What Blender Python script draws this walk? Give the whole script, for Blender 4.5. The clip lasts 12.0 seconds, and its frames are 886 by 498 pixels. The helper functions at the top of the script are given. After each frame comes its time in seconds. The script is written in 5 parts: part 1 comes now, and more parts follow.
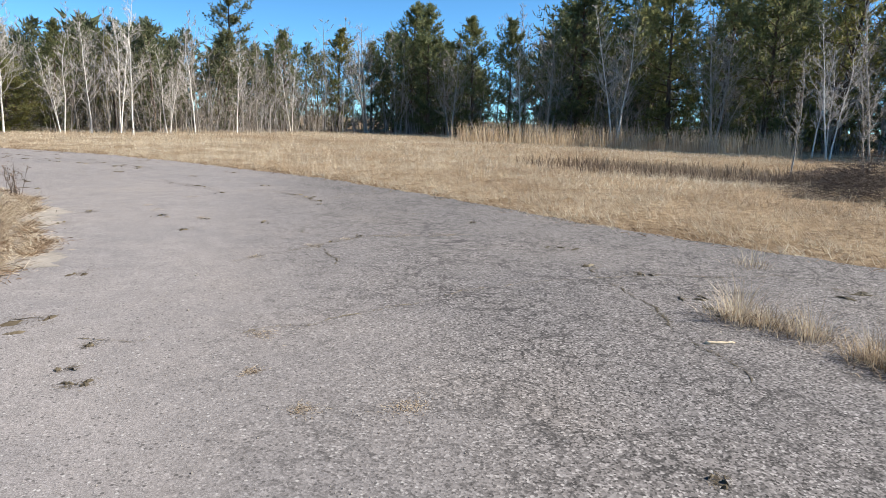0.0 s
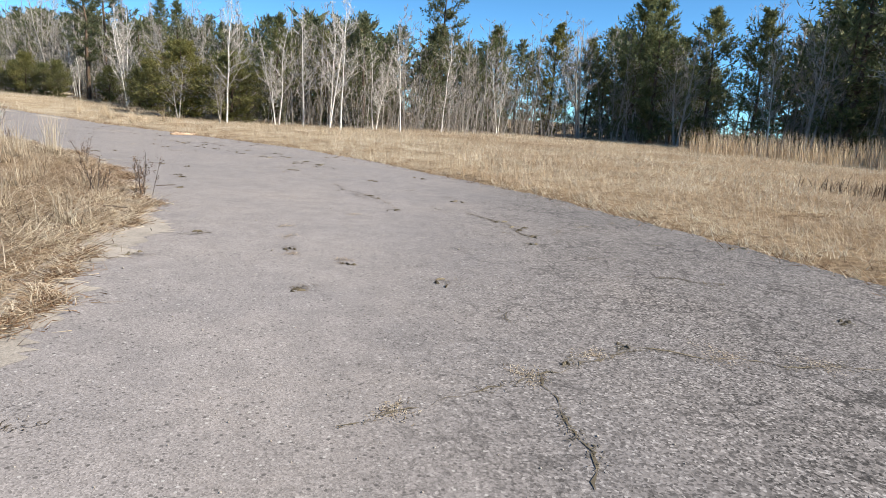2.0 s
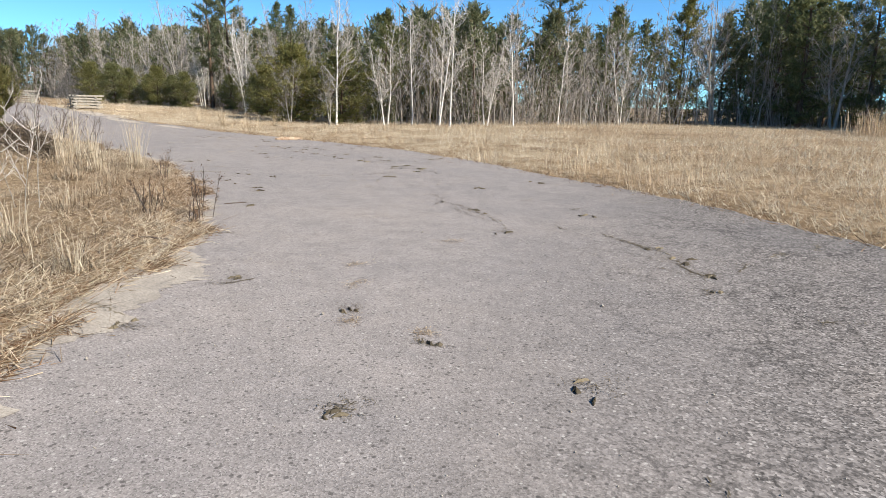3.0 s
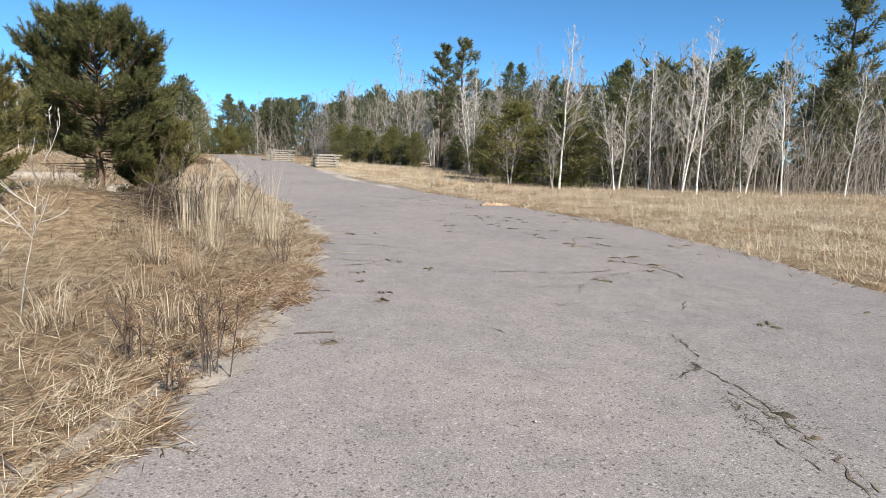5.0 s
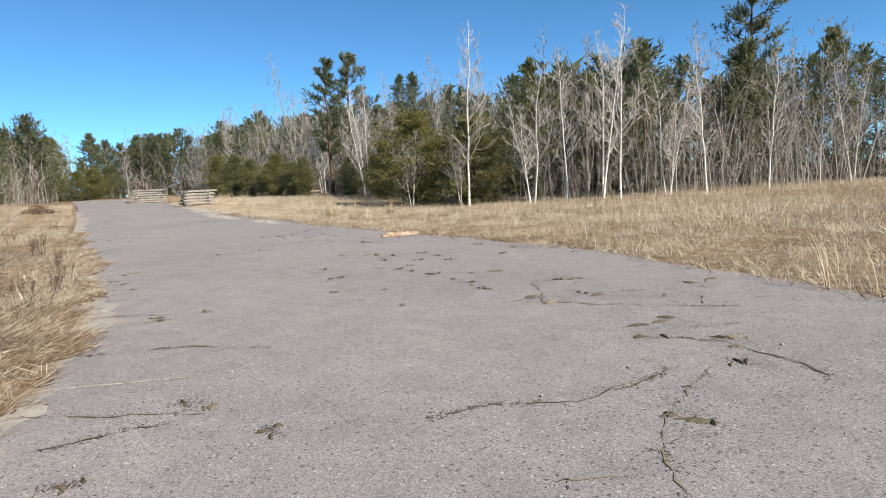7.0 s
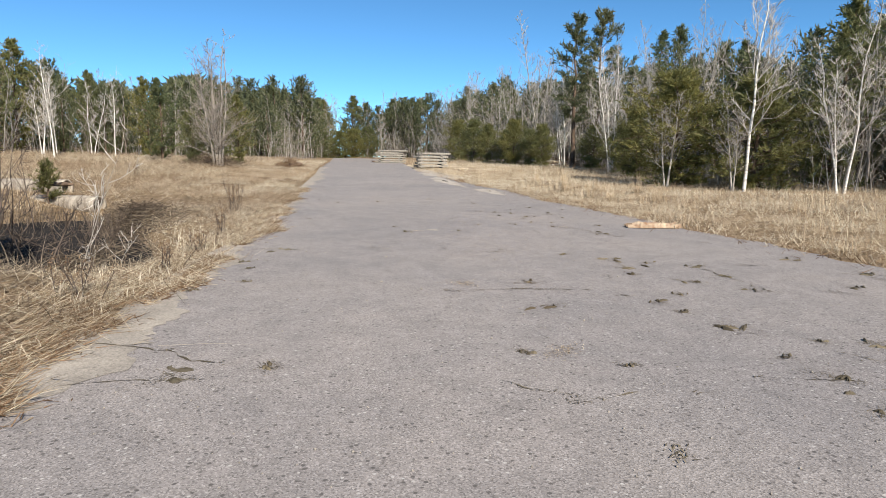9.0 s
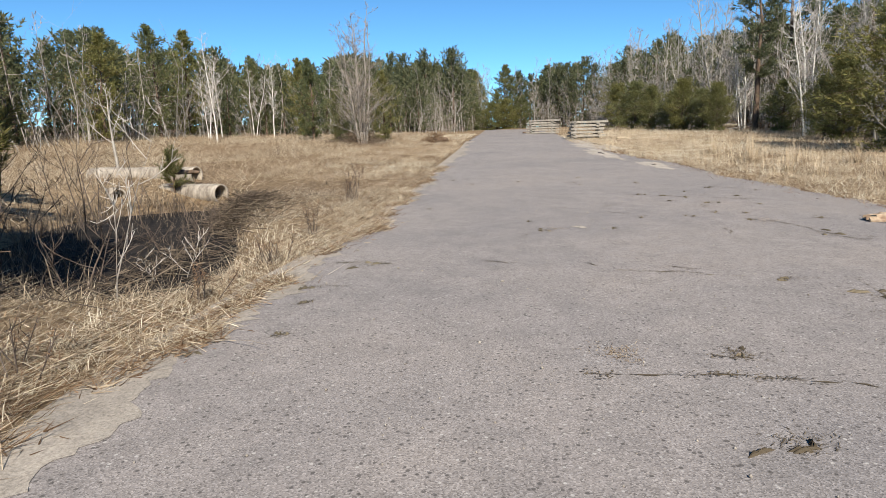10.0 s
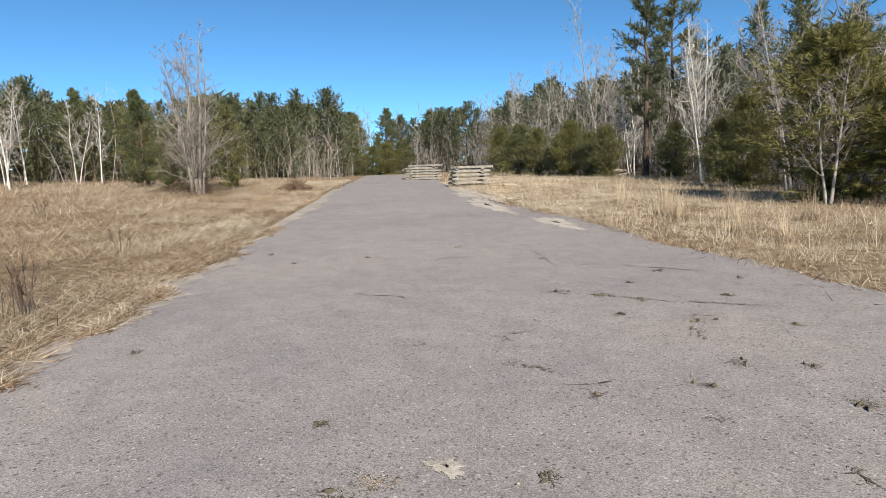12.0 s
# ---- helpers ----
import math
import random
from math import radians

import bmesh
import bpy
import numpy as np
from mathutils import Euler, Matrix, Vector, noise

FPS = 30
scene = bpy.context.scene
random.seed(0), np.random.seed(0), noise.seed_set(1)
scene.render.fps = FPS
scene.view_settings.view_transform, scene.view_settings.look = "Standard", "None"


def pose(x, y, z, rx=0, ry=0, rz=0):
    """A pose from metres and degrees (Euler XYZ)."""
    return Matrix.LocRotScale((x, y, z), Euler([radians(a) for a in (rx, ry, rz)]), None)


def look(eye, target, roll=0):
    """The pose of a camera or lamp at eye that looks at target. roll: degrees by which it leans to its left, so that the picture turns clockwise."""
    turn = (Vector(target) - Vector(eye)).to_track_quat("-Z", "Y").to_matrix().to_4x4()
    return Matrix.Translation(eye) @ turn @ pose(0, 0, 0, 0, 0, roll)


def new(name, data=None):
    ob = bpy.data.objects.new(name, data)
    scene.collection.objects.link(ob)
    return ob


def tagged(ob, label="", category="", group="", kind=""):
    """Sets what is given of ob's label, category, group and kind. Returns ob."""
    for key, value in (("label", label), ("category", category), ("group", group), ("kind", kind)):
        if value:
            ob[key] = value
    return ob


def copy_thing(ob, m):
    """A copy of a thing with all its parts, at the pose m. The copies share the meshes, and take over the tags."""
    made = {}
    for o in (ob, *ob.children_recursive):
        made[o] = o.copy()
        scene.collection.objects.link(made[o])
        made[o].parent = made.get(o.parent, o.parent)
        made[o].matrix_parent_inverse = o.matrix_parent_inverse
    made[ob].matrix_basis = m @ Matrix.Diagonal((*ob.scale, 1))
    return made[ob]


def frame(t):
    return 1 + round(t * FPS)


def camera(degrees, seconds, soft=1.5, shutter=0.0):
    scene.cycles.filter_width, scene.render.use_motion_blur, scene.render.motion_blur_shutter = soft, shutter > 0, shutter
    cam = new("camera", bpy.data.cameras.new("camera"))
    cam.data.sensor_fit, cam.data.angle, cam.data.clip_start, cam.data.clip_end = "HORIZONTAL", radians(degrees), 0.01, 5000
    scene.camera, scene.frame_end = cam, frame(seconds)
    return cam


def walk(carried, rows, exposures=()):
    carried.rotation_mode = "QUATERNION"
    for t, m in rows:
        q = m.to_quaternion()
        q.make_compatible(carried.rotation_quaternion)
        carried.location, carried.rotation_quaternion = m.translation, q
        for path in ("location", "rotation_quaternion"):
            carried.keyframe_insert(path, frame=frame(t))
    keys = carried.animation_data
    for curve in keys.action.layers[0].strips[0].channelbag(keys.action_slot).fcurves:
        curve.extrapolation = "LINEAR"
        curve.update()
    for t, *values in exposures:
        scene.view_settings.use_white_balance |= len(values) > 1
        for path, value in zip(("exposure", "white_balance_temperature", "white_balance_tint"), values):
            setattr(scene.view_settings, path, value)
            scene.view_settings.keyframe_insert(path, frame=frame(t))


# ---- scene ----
cam = camera(71.0, 12.0, 0.72)
PATH = [
    (0, (2.927, -1.166, 1.53), (2.743, 0.784, 1.124), 1.8),
    (0.5, (2.526, -0.127, 1.452), (1.921, 1.742, 1.077), -0.7),
    (1, (2.156, 0.911, 1.408), (1.393, 2.725, 1.049), 1.6),
    (1.5, (1.823, 1.881, 1.372), (1.072, 3.686, 0.949), -0.2),
    (2, (1.452, 2.92, 1.334), (0.677, 4.716, 0.914), 3.8),
    (2.5, (1.029, 3.871, 1.325), (-0.061, 5.497, 0.916), 0.3),
    (3, (0.47, 4.798, 1.3), (-0.621, 6.412, 0.849), 1.0),
    (3.5, (0.007, 5.705, 1.272), (-1.248, 7.224, 0.929), 1.2),
    (3.7, (-0.229, 6.071, 1.279), (-1.585, 7.496, 0.918), 1.7),
    (5.3, (-2.499, 8.531, 1.324), (-4.191, 9.571, 1.091), 1.0),
    (5.5, (-2.851, 8.797, 1.304), (-4.591, 9.76, 1.096), 0.1),
    (6, (-3.724, 9.459, 1.284), (-5.51, 10.333, 1.065), -3.6),
    (6.5, (-4.751, 10.252, 1.218), (-6.339, 11.45, 1.016), -5.2),
    (6.7, (-5.078, 10.534, 1.21), (-6.525, 11.901, 1.012), -3.3),
    (8.3, (-6.912, 12.056, 1.105), (-8.405, 13.346, 0.78), -1.2),
    (8.5, (-7.32, 12.382, 1.084), (-9.0, 13.422, 0.772), -1.7),
    (9, (-8.471, 13.102, 1.104), (-10.304, 13.851, 0.822), 0.4),
    (9.2, (-8.922, 13.288, 1.152), (-10.829, 13.826, 0.882), -1.8),
    (9.5, (-9.444, 13.577, 1.14), (-11.393, 13.958, 0.901), -1.1),
    (9.7, (-9.889, 13.754, 1.156), (-11.846, 14.099, 0.927), 0.4),
    (9.9, (-10.329, 13.98, 1.162), (-12.285, 14.185, 0.798), -1.9),
    (10, (-10.56, 14.052, 1.172), (-12.508, 14.318, 0.805), -1.9),
    (10.5, (-11.746, 14.535, 1.167), (-13.665, 14.859, 0.708), -5.6),
    (10.7, (-12.212, 14.734, 1.166), (-14.136, 15.044, 0.715), -7.4),
    (11, (-12.898, 15.015, 1.171), (-14.799, 15.449, 0.723), -5.3),
    (11.5, (-14.039, 15.515, 1.204), (-15.915, 16.08, 0.805), -4.9),
    (12, (-15.356, 15.953, 1.212), (-17.243, 16.57, 0.973), -1.9),
]
walk(cam, [(t, look(eye, target, roll)) for t, eye, target, roll in PATH],
     [(0.0, 0.96, 6250, 9), (3.5, 0.86, 6350, 9), (5.5, 0.76, 6300, 9), (9.0, 0.68, 6350, 9), (10.5, 0.60, 6400, 9), (12.0, 0.60, 6350, 9)])


# ---- world, sun, exposure ----
SUN_AZ, SUN_EL = radians(3.0), radians(37.0)      # azimuth from +x towards +y
world = bpy.data.worlds.new("sky")
scene.world = world
world.use_nodes = True
wn = world.node_tree
wn.nodes.clear()
sky = wn.nodes.new("ShaderNodeTexSky")
sky.sky_type = "NISHITA"
sky.sun_disc = False
sky.sun_elevation = SUN_EL
sky.sun_rotation = radians(90) - SUN_AZ
sky.altitude = 3000
sky.air_density, sky.dust_density, sky.ozone_density = 0.75, 0.0, 1.7
bg = wn.nodes.new("ShaderNodeBackground")
bg.inputs["Strength"].default_value = 0.096
wo = wn.nodes.new("ShaderNodeOutputWorld")
deep = wn.nodes.new("ShaderNodeMix")
deep.data_type, deep.blend_type = "RGBA", "MULTIPLY"
deep.inputs[0].default_value = 1.0
deep.inputs[7].default_value = (0.60, 1.0, 1.12, 1)
wn.links.new(sky.outputs[0], deep.inputs[6])
wn.links.new(deep.outputs[2], bg.inputs["Color"])
wn.links.new(bg.outputs[0], wo.inputs["Surface"])

sun = new("sun", bpy.data.lights.new("sun", "SUN"))
sun.data.energy, sun.data.angle, sun.data.color = 5.0, radians(0.5), (1.0, 0.92, 0.80)
toward = Vector((math.cos(SUN_AZ) * math.cos(SUN_EL), math.sin(SUN_AZ) * math.cos(SUN_EL), math.sin(SUN_EL)))
sun.matrix_world = look(toward * 60, (0, 0, 0))


# ---- materials ----
def material(name, rough=0.9, spec=0.2):
    m = bpy.data.materials.new(name)
    m.use_nodes = True
    nt = m.node_tree
    b = nt.nodes["Principled BSDF"]
    b.inputs["Roughness"].default_value = rough
    b.inputs["Specular IOR Level"].default_value = spec
    return m, nt, b


def node(nt, kind, **values):
    n = nt.nodes.new(kind)
    for k, v in values.items():
        n.inputs[k.replace("_", " ")].default_value = v
    return n


def ramp(nt, source, stops):
    r = nt.nodes.new("ShaderNodeValToRGB")
    while len(r.color_ramp.elements) < len(stops):
        r.color_ramp.elements.new(0.5)
    for e, (at, c) in zip(r.color_ramp.elements, stops):
        e.position = at
        e.color = (*c, 1) if len(c) == 3 else c
    nt.links.new(source, r.inputs[0])
    return r.outputs[0]


def mix(nt, a, b, fac, how="MIX"):
    n = nt.nodes.new("ShaderNodeMix")
    n.data_type, n.blend_type = "RGBA", how
    for sock, v in ((n.inputs[0], fac), (n.inputs[6], a), (n.inputs[7], b)):
        if isinstance(v, (int, float)):
            sock.default_value = v
        elif isinstance(v, tuple):
            sock.default_value = (*v, 1)
        else:
            nt.links.new(v, sock)
    return n.outputs[2]


def place(nt):
    return nt.nodes.new("ShaderNodeNewGeometry").outputs["Position"]


def grain(nt, where, scale, detail=4.0, rough=0.6):
    n = node(nt, "ShaderNodeTexNoise", Scale=scale, Detail=detail, Roughness=rough)
    nt.links.new(where, n.inputs["Vector"])
    return n.outputs[0]


def bump(nt, b, height, strength, distance):
    n = node(nt, "ShaderNodeBump", Strength=strength, Distance=distance)
    nt.links.new(height, n.inputs["Height"])
    nt.links.new(n.outputs[0], b.inputs["Normal"])


def asphalt():
    m, nt, b = material("weathered_asphalt", 0.92, 0.15)
    p = place(nt)

    def cells(scale):
        v = nt.nodes.new("ShaderNodeTexVoronoi")
        v.inputs["Scale"].default_value = scale
        nt.links.new(p, v.inputs["Vector"])
        c = nt.nodes.new("ShaderNodeSeparateColor")
        nt.links.new(v.outputs["Color"], c.inputs[0])
        return v.outputs["Distance"], c.outputs[0], c.outputs[1]

    # the older, coarser paving at the start of the bend, with a wandering border
    axes = nt.nodes.new("ShaderNodeSeparateXYZ")
    nt.links.new(p, axes.inputs[0])
    lin = nt.nodes.new("ShaderNodeMath")
    lin.operation = "MULTIPLY_ADD"
    nt.links.new(axes.outputs[1], lin.inputs[0])
    lin.inputs[1].default_value = 0.38
    nt.links.new(axes.outputs[0], lin.inputs[2])
    wob = nt.nodes.new("ShaderNodeMath")
    wob.operation = "MULTIPLY_ADD"
    nt.links.new(grain(nt, p, 0.5, 5, 0.65), wob.inputs[0])
    wob.inputs[1].default_value = 2.0
    nt.links.new(lin.outputs[0], wob.inputs[2])
    span = node(nt, "ShaderNodeMapRange", From_Min=2.3, From_Max=5.0)
    nt.links.new(wob.outputs[0], span.inputs["Value"])
    old = span.outputs[0]

    # fine binder and stone, stained and worn in broad patches
    fine_d, fine, _ = cells(150.0)
    c = ramp(nt, fine, [(0.0, (0.15, 0.137, 0.13)), (0.3, (0.24, 0.219, 0.207)), (0.75, (0.282, 0.258, 0.245)), (1.0, (0.37, 0.34, 0.324))])
    broad = ramp(nt, grain(nt, p, 0.35, 6, 0.65), [(0.3, (0.84, 0.84, 0.86)), (0.55, (1.0, 0.98, 0.97)), (0.75, (1.10, 1.05, 1.0))])
    c = mix(nt, c, broad, 1.0, "MULTIPLY")
    worn = ramp(nt, grain(nt, p, 3.2, 6, 0.7), [(0.38, (0.90, 0.90, 0.90)), (0.6, (1.05, 1.045, 1.04))])
    c = mix(nt, c, worn, 1.0, "MULTIPLY")
    # the coarse stone laid bare in the old paving
    big_d, big, _ = cells(80.0)
    coarse = ramp(nt, big, [(0.0, (0.04, 0.037, 0.034)), (0.2, (0.105, 0.096, 0.09)), (0.55, (0.196, 0.178, 0.167)), (0.88, (0.262, 0.24, 0.226)), (1.0, (0.42, 0.39, 0.367))])
    c = mix(nt, c, mix(nt, coarse, broad, 1.0, "MULTIPLY"), old)
    # lost stones leave dark pits, and a few pale chips stand out
    pit_d, pit, chip = cells(36.0)
    few = ramp(nt, pit, [(0.19, (1, 1, 1)), (0.21, (0, 0, 0))])
    dot = ramp(nt, pit_d, [(0.24, (0.85, 0.85, 0.85)), (0.38, (0, 0, 0))])
    c = mix(nt, c, (0.085, 0.077, 0.072), mix(nt, few, dot, 1.0, "MULTIPLY"))
    rare = ramp(nt, chip, [(0.89, (0, 0, 0)), (0.91, (1, 1, 1))])
    grit = ramp(nt, pit_d, [(0.2, (0.75, 0.75, 0.75)), (0.32, (0, 0, 0))])
    c = mix(nt, c, (0.47, 0.44, 0.41), mix(nt, rare, grit, 1.0, "MULTIPLY"))
    # hairline cracks: a wide mesh in tired areas, a close one in the old paving
    bend = nt.nodes.new("ShaderNodeVectorMath")
    bend.operation = "MULTIPLY_ADD"
    warp = node(nt, "ShaderNodeTexNoise", Scale=3.5, Detail=5.0, Roughness=0.65)
    nt.links.new(p, warp.inputs["Vector"])
    nt.links.new(warp.outputs["Color"], bend.inputs[0])
    bend.inputs[1].default_value = (0.45, 0.45, 0.45)
    nt.links.new(p, bend.inputs[2])

    def net(scale, width):
        v = nt.nodes.new("ShaderNodeTexVoronoi")
        v.feature = "DISTANCE_TO_EDGE"
        v.inputs["Scale"].default_value = scale
        nt.links.new(bend.outputs[0], v.inputs["Vector"])
        return ramp(nt, v.outputs["Distance"], [(0.0, (1, 1, 1)), (width, (0, 0, 0))])

    tired = ramp(nt, grain(nt, p, 0.28, 3), [(0.45, (0, 0, 0)), (0.62, (0.32, 0.32, 0.32))])
    c = mix(nt, c, (0.05, 0.045, 0.04), mix(nt, net(2.6, 0.018), tired, 1.0, "MULTIPLY"))
    broken = ramp(nt, grain(nt, p, 1.1, 4), [(0.40, (0.08, 0.08, 0.08)), (0.58, (0.9, 0.9, 0.9))])
    close = mix(nt, mix(nt, net(4.4, 0.07), broken, 1.0, "MULTIPLY"), old, 1.0, "MULTIPLY")
    c = mix(nt, c, (0.035, 0.032, 0.03), close)
    nt.links.new(c, b.inputs["Base Color"])
    b.inputs["Diffuse Roughness"].default_value = 0.1
    hump = mix(nt, mix(nt, fine_d, big_d, old), grain(nt, p, 14.0), 0.4)
    bump(nt, b, hump, 0.38, 0.006)
    return m


def soil():
    m, nt, b = material("thatched_ground", 1.0, 0.05)
    p = place(nt)
    c = ramp(nt, grain(nt, p, 7.0, 8, 0.75), [(0.3, (0.07, 0.05, 0.034)), (0.48, (0.25, 0.185, 0.12)), (0.7, (0.47, 0.375, 0.255))])
    broad = ramp(nt, grain(nt, p, 0.22, 5, 0.6), [(0.35, (0.72, 0.66, 0.60)), (0.55, (1.0, 0.97, 0.93)), (0.7, (1.12, 1.1, 1.05))])
    c = mix(nt, c, broad, 1.0, "MULTIPLY")
    nt.links.new(c, b.inputs["Base Color"])
    bump(nt, b, grain(nt, p, 22.0, 6, 0.7), 0.8, 0.05)
    return m


def blades(name, stops, rough=0.75):
    """Plant matter whose colour differs from piece to piece."""
    m, nt, b = material(name, rough, 0.15)
    g = nt.nodes.new("ShaderNodeNewGeometry")
    c = ramp(nt, g.outputs["Random Per Island"], stops)
    broad = ramp(nt, grain(nt, g.outputs["Position"], 0.8, 3), [(0.3, (0.78, 0.74, 0.69)), (0.7, (1.1, 1.09, 1.06))])
    drift = ramp(nt, grain(nt, g.outputs["Position"], 0.14, 4), [(0.34, (0.80, 0.72, 0.66)), (0.48, (1.0, 0.98, 0.95)), (0.66, (1.08, 1.10, 1.10))])
    c = mix(nt, mix(nt, c, broad, 1.0, "MULTIPLY"), drift, 1.0, "MULTIPLY")
    nt.links.new(c, b.inputs["Base Color"])
    thin = nt.nodes.new("ShaderNodeBsdfTranslucent")
    nt.links.new(c, thin.inputs["Color"])
    both = nt.nodes.new("ShaderNodeMixShader")
    both.inputs[0].default_value = 0.3
    nt.links.new(b.outputs[0], both.inputs[1])
    nt.links.new(thin.outputs[0], both.inputs[2])
    nt.links.new(both.outputs[0], nt.nodes["Material Output"].inputs["Surface"])
    return m


def needles(name, dark, mid, light):
    m, nt, b = material(name, 0.6, 0.25)
    g = nt.nodes.new("ShaderNodeNewGeometry")
    o = nt.nodes.new("ShaderNodeObjectInfo")
    c = ramp(nt, g.outputs["Random Per Island"], [(0.0, dark), (0.55, mid), (0.97, light), (1.0, (0.16, 0.10, 0.04))])
    tint = ramp(nt, o.outputs["Random"], [(0.0, (0.78, 0.85, 0.9)), (0.5, (1, 1, 1)), (1.0, (1.25, 1.12, 0.85))])
    c = mix(nt, c, tint, 1.0, "MULTIPLY")
    nt.links.new(c, b.inputs["Base Color"])
    thin = nt.nodes.new("ShaderNodeBsdfTranslucent")
    nt.links.new(c, thin.inputs["Color"])
    both = nt.nodes.new("ShaderNodeMixShader")
    both.inputs[0].default_value = 0.5
    out = nt.nodes["Material Output"]
    nt.links.new(b.outputs[0], both.inputs[1])
    nt.links.new(thin.outputs[0], both.inputs[2])
    nt.links.new(both.outputs[0], out.inputs["Surface"])
    return m


def bark(name, low, high, scale=9.0, scars=None):
    m, nt, b = material(name, 0.85, 0.2)
    t = nt.nodes.new("ShaderNodeTexCoord")
    mp = nt.nodes.new("ShaderNodeMapping")
    mp.inputs["Scale"].default_value = (1, 1, 0.35) if scars is None else (1, 1, 4.0)
    nt.links.new(t.outputs["Object"], mp.inputs[0])
    n = grain(nt, mp.outputs[0], scale, 5, 0.7)
    c = ramp(nt, n, [(0.35, low), (0.65, high)] if scars is None else [(0.34, scars), (0.42, low), (0.6, high)])
    nt.links.new(c, b.inputs["Base Color"])
    bump(nt, b, n, 0.5, 0.02)
    return m


def sand(name, lift):
    m, nt, b = material(name, 0.95, 0.1)
    p = place(nt)
    c = ramp(nt, grain(nt, p, 60.0, 4, 0.8), [(0.3, (0.22, 0.195, 0.165)), (0.5, (0.37, 0.33, 0.285)), (0.7, (0.48, 0.43, 0.37))])
    c = mix(nt, c, ramp(nt, grain(nt, p, 2.2, 5, 0.7), [(0.35, (0.72 * lift, 0.71 * lift, 0.70 * lift)), (0.65, (1.08 * lift, 1.06 * lift, 1.03 * lift))]), 1.0, "MULTIPLY")
    nt.links.new(c, b.inputs["Base Color"])
    bump(nt, b, grain(nt, p, 45.0, 5, 0.7), 0.5, 0.01)
    return m


ASPHALT, SOIL = asphalt(), soil()
STRAW = blades("dry_straw", [(0.0, (0.35, 0.275, 0.19)), (0.35, (0.56, 0.48, 0.37)), (0.8, (0.70, 0.63, 0.51)), (1.0, (0.81, 0.76, 0.65))])
THATCH = blades("matted_straw", [(0.0, (0.12, 0.088, 0.06)), (0.35, (0.36, 0.285, 0.205)), (0.8, (0.63, 0.54, 0.415)), (1.0, (0.80, 0.73, 0.60))])
REED = blades("pale_reed", [(0.0, (0.45, 0.35, 0.23)), (0.6, (0.70, 0.58, 0.43)), (1.0, (0.82, 0.73, 0.58))])
RUST = blades("rusty_weed", [(0.0, (0.11, 0.07, 0.045)), (0.5, (0.24, 0.155, 0.10)), (1.0, (0.40, 0.28, 0.18))])
BRUSH = blades("grey_brush", [(0.0, (0.07, 0.055, 0.045)), (0.5, (0.17, 0.135, 0.105)), (1.0, (0.33, 0.27, 0.21))])
MOSS = blades("dark_litter", [(0.0, (0.10, 0.088, 0.068)), (0.6, (0.17, 0.147, 0.11)), (1.0, (0.30, 0.26, 0.19))])
PINE = needles("pine_needles", (0.115, 0.125, 0.056), (0.205, 0.215, 0.09), (0.31, 0.30, 0.14))
PINE_NEAR = needles("young_pine_needles", (0.085, 0.088, 0.034), (0.20, 0.19, 0.068), (0.33, 0.295, 0.115))
PINE_BLUE = needles("deep_pine_needles", (0.10, 0.11, 0.058), (0.18, 0.185, 0.09), (0.26, 0.25, 0.13))
BARK_PINE = bark("pine_bark", (0.06, 0.042, 0.03), (0.19, 0.13, 0.09))
BARK_GREY = bark("grey_bark", (0.20, 0.18, 0.155), (0.46, 0.42, 0.365))
BARK_BIRCH = bark("birch_bark", (0.55, 0.51, 0.45), (0.82, 0.78, 0.71), 5.0, (0.06, 0.05, 0.045))
TWIG_PALE = bark("pale_twigs", (0.40, 0.36, 0.32), (0.64, 0.59, 0.53))
TWIG_GREY = bark("grey_twigs", (0.25, 0.22, 0.19), (0.48, 0.43, 0.38))
TWIG_BROWN = bark("brown_twigs", (0.17, 0.145, 0.12), (0.38, 0.33, 0.28))
TWIG_DARK = bark("dark_twigs", (0.06, 0.045, 0.038), (0.16, 0.125, 0.10))
WOOD_GREY = bark("weathered_timber", (0.15, 0.135, 0.112), (0.42, 0.38, 0.32), 14.0)
WOOD_PALE = bark("splintered_wood", (0.50, 0.38, 0.24), (0.74, 0.62, 0.45), 11.0)
SLAB = bark("split_log", (0.22, 0.125, 0.075), (0.50, 0.39, 0.27), 9.0)
CONCRETE = bark("stained_concrete", (0.17, 0.14, 0.11), (0.44, 0.385, 0.315), 6.0)
SAND = sand("dusty_sand", 1.0)
SAND_PALE = sand("pale_washed_sand", 1.22)


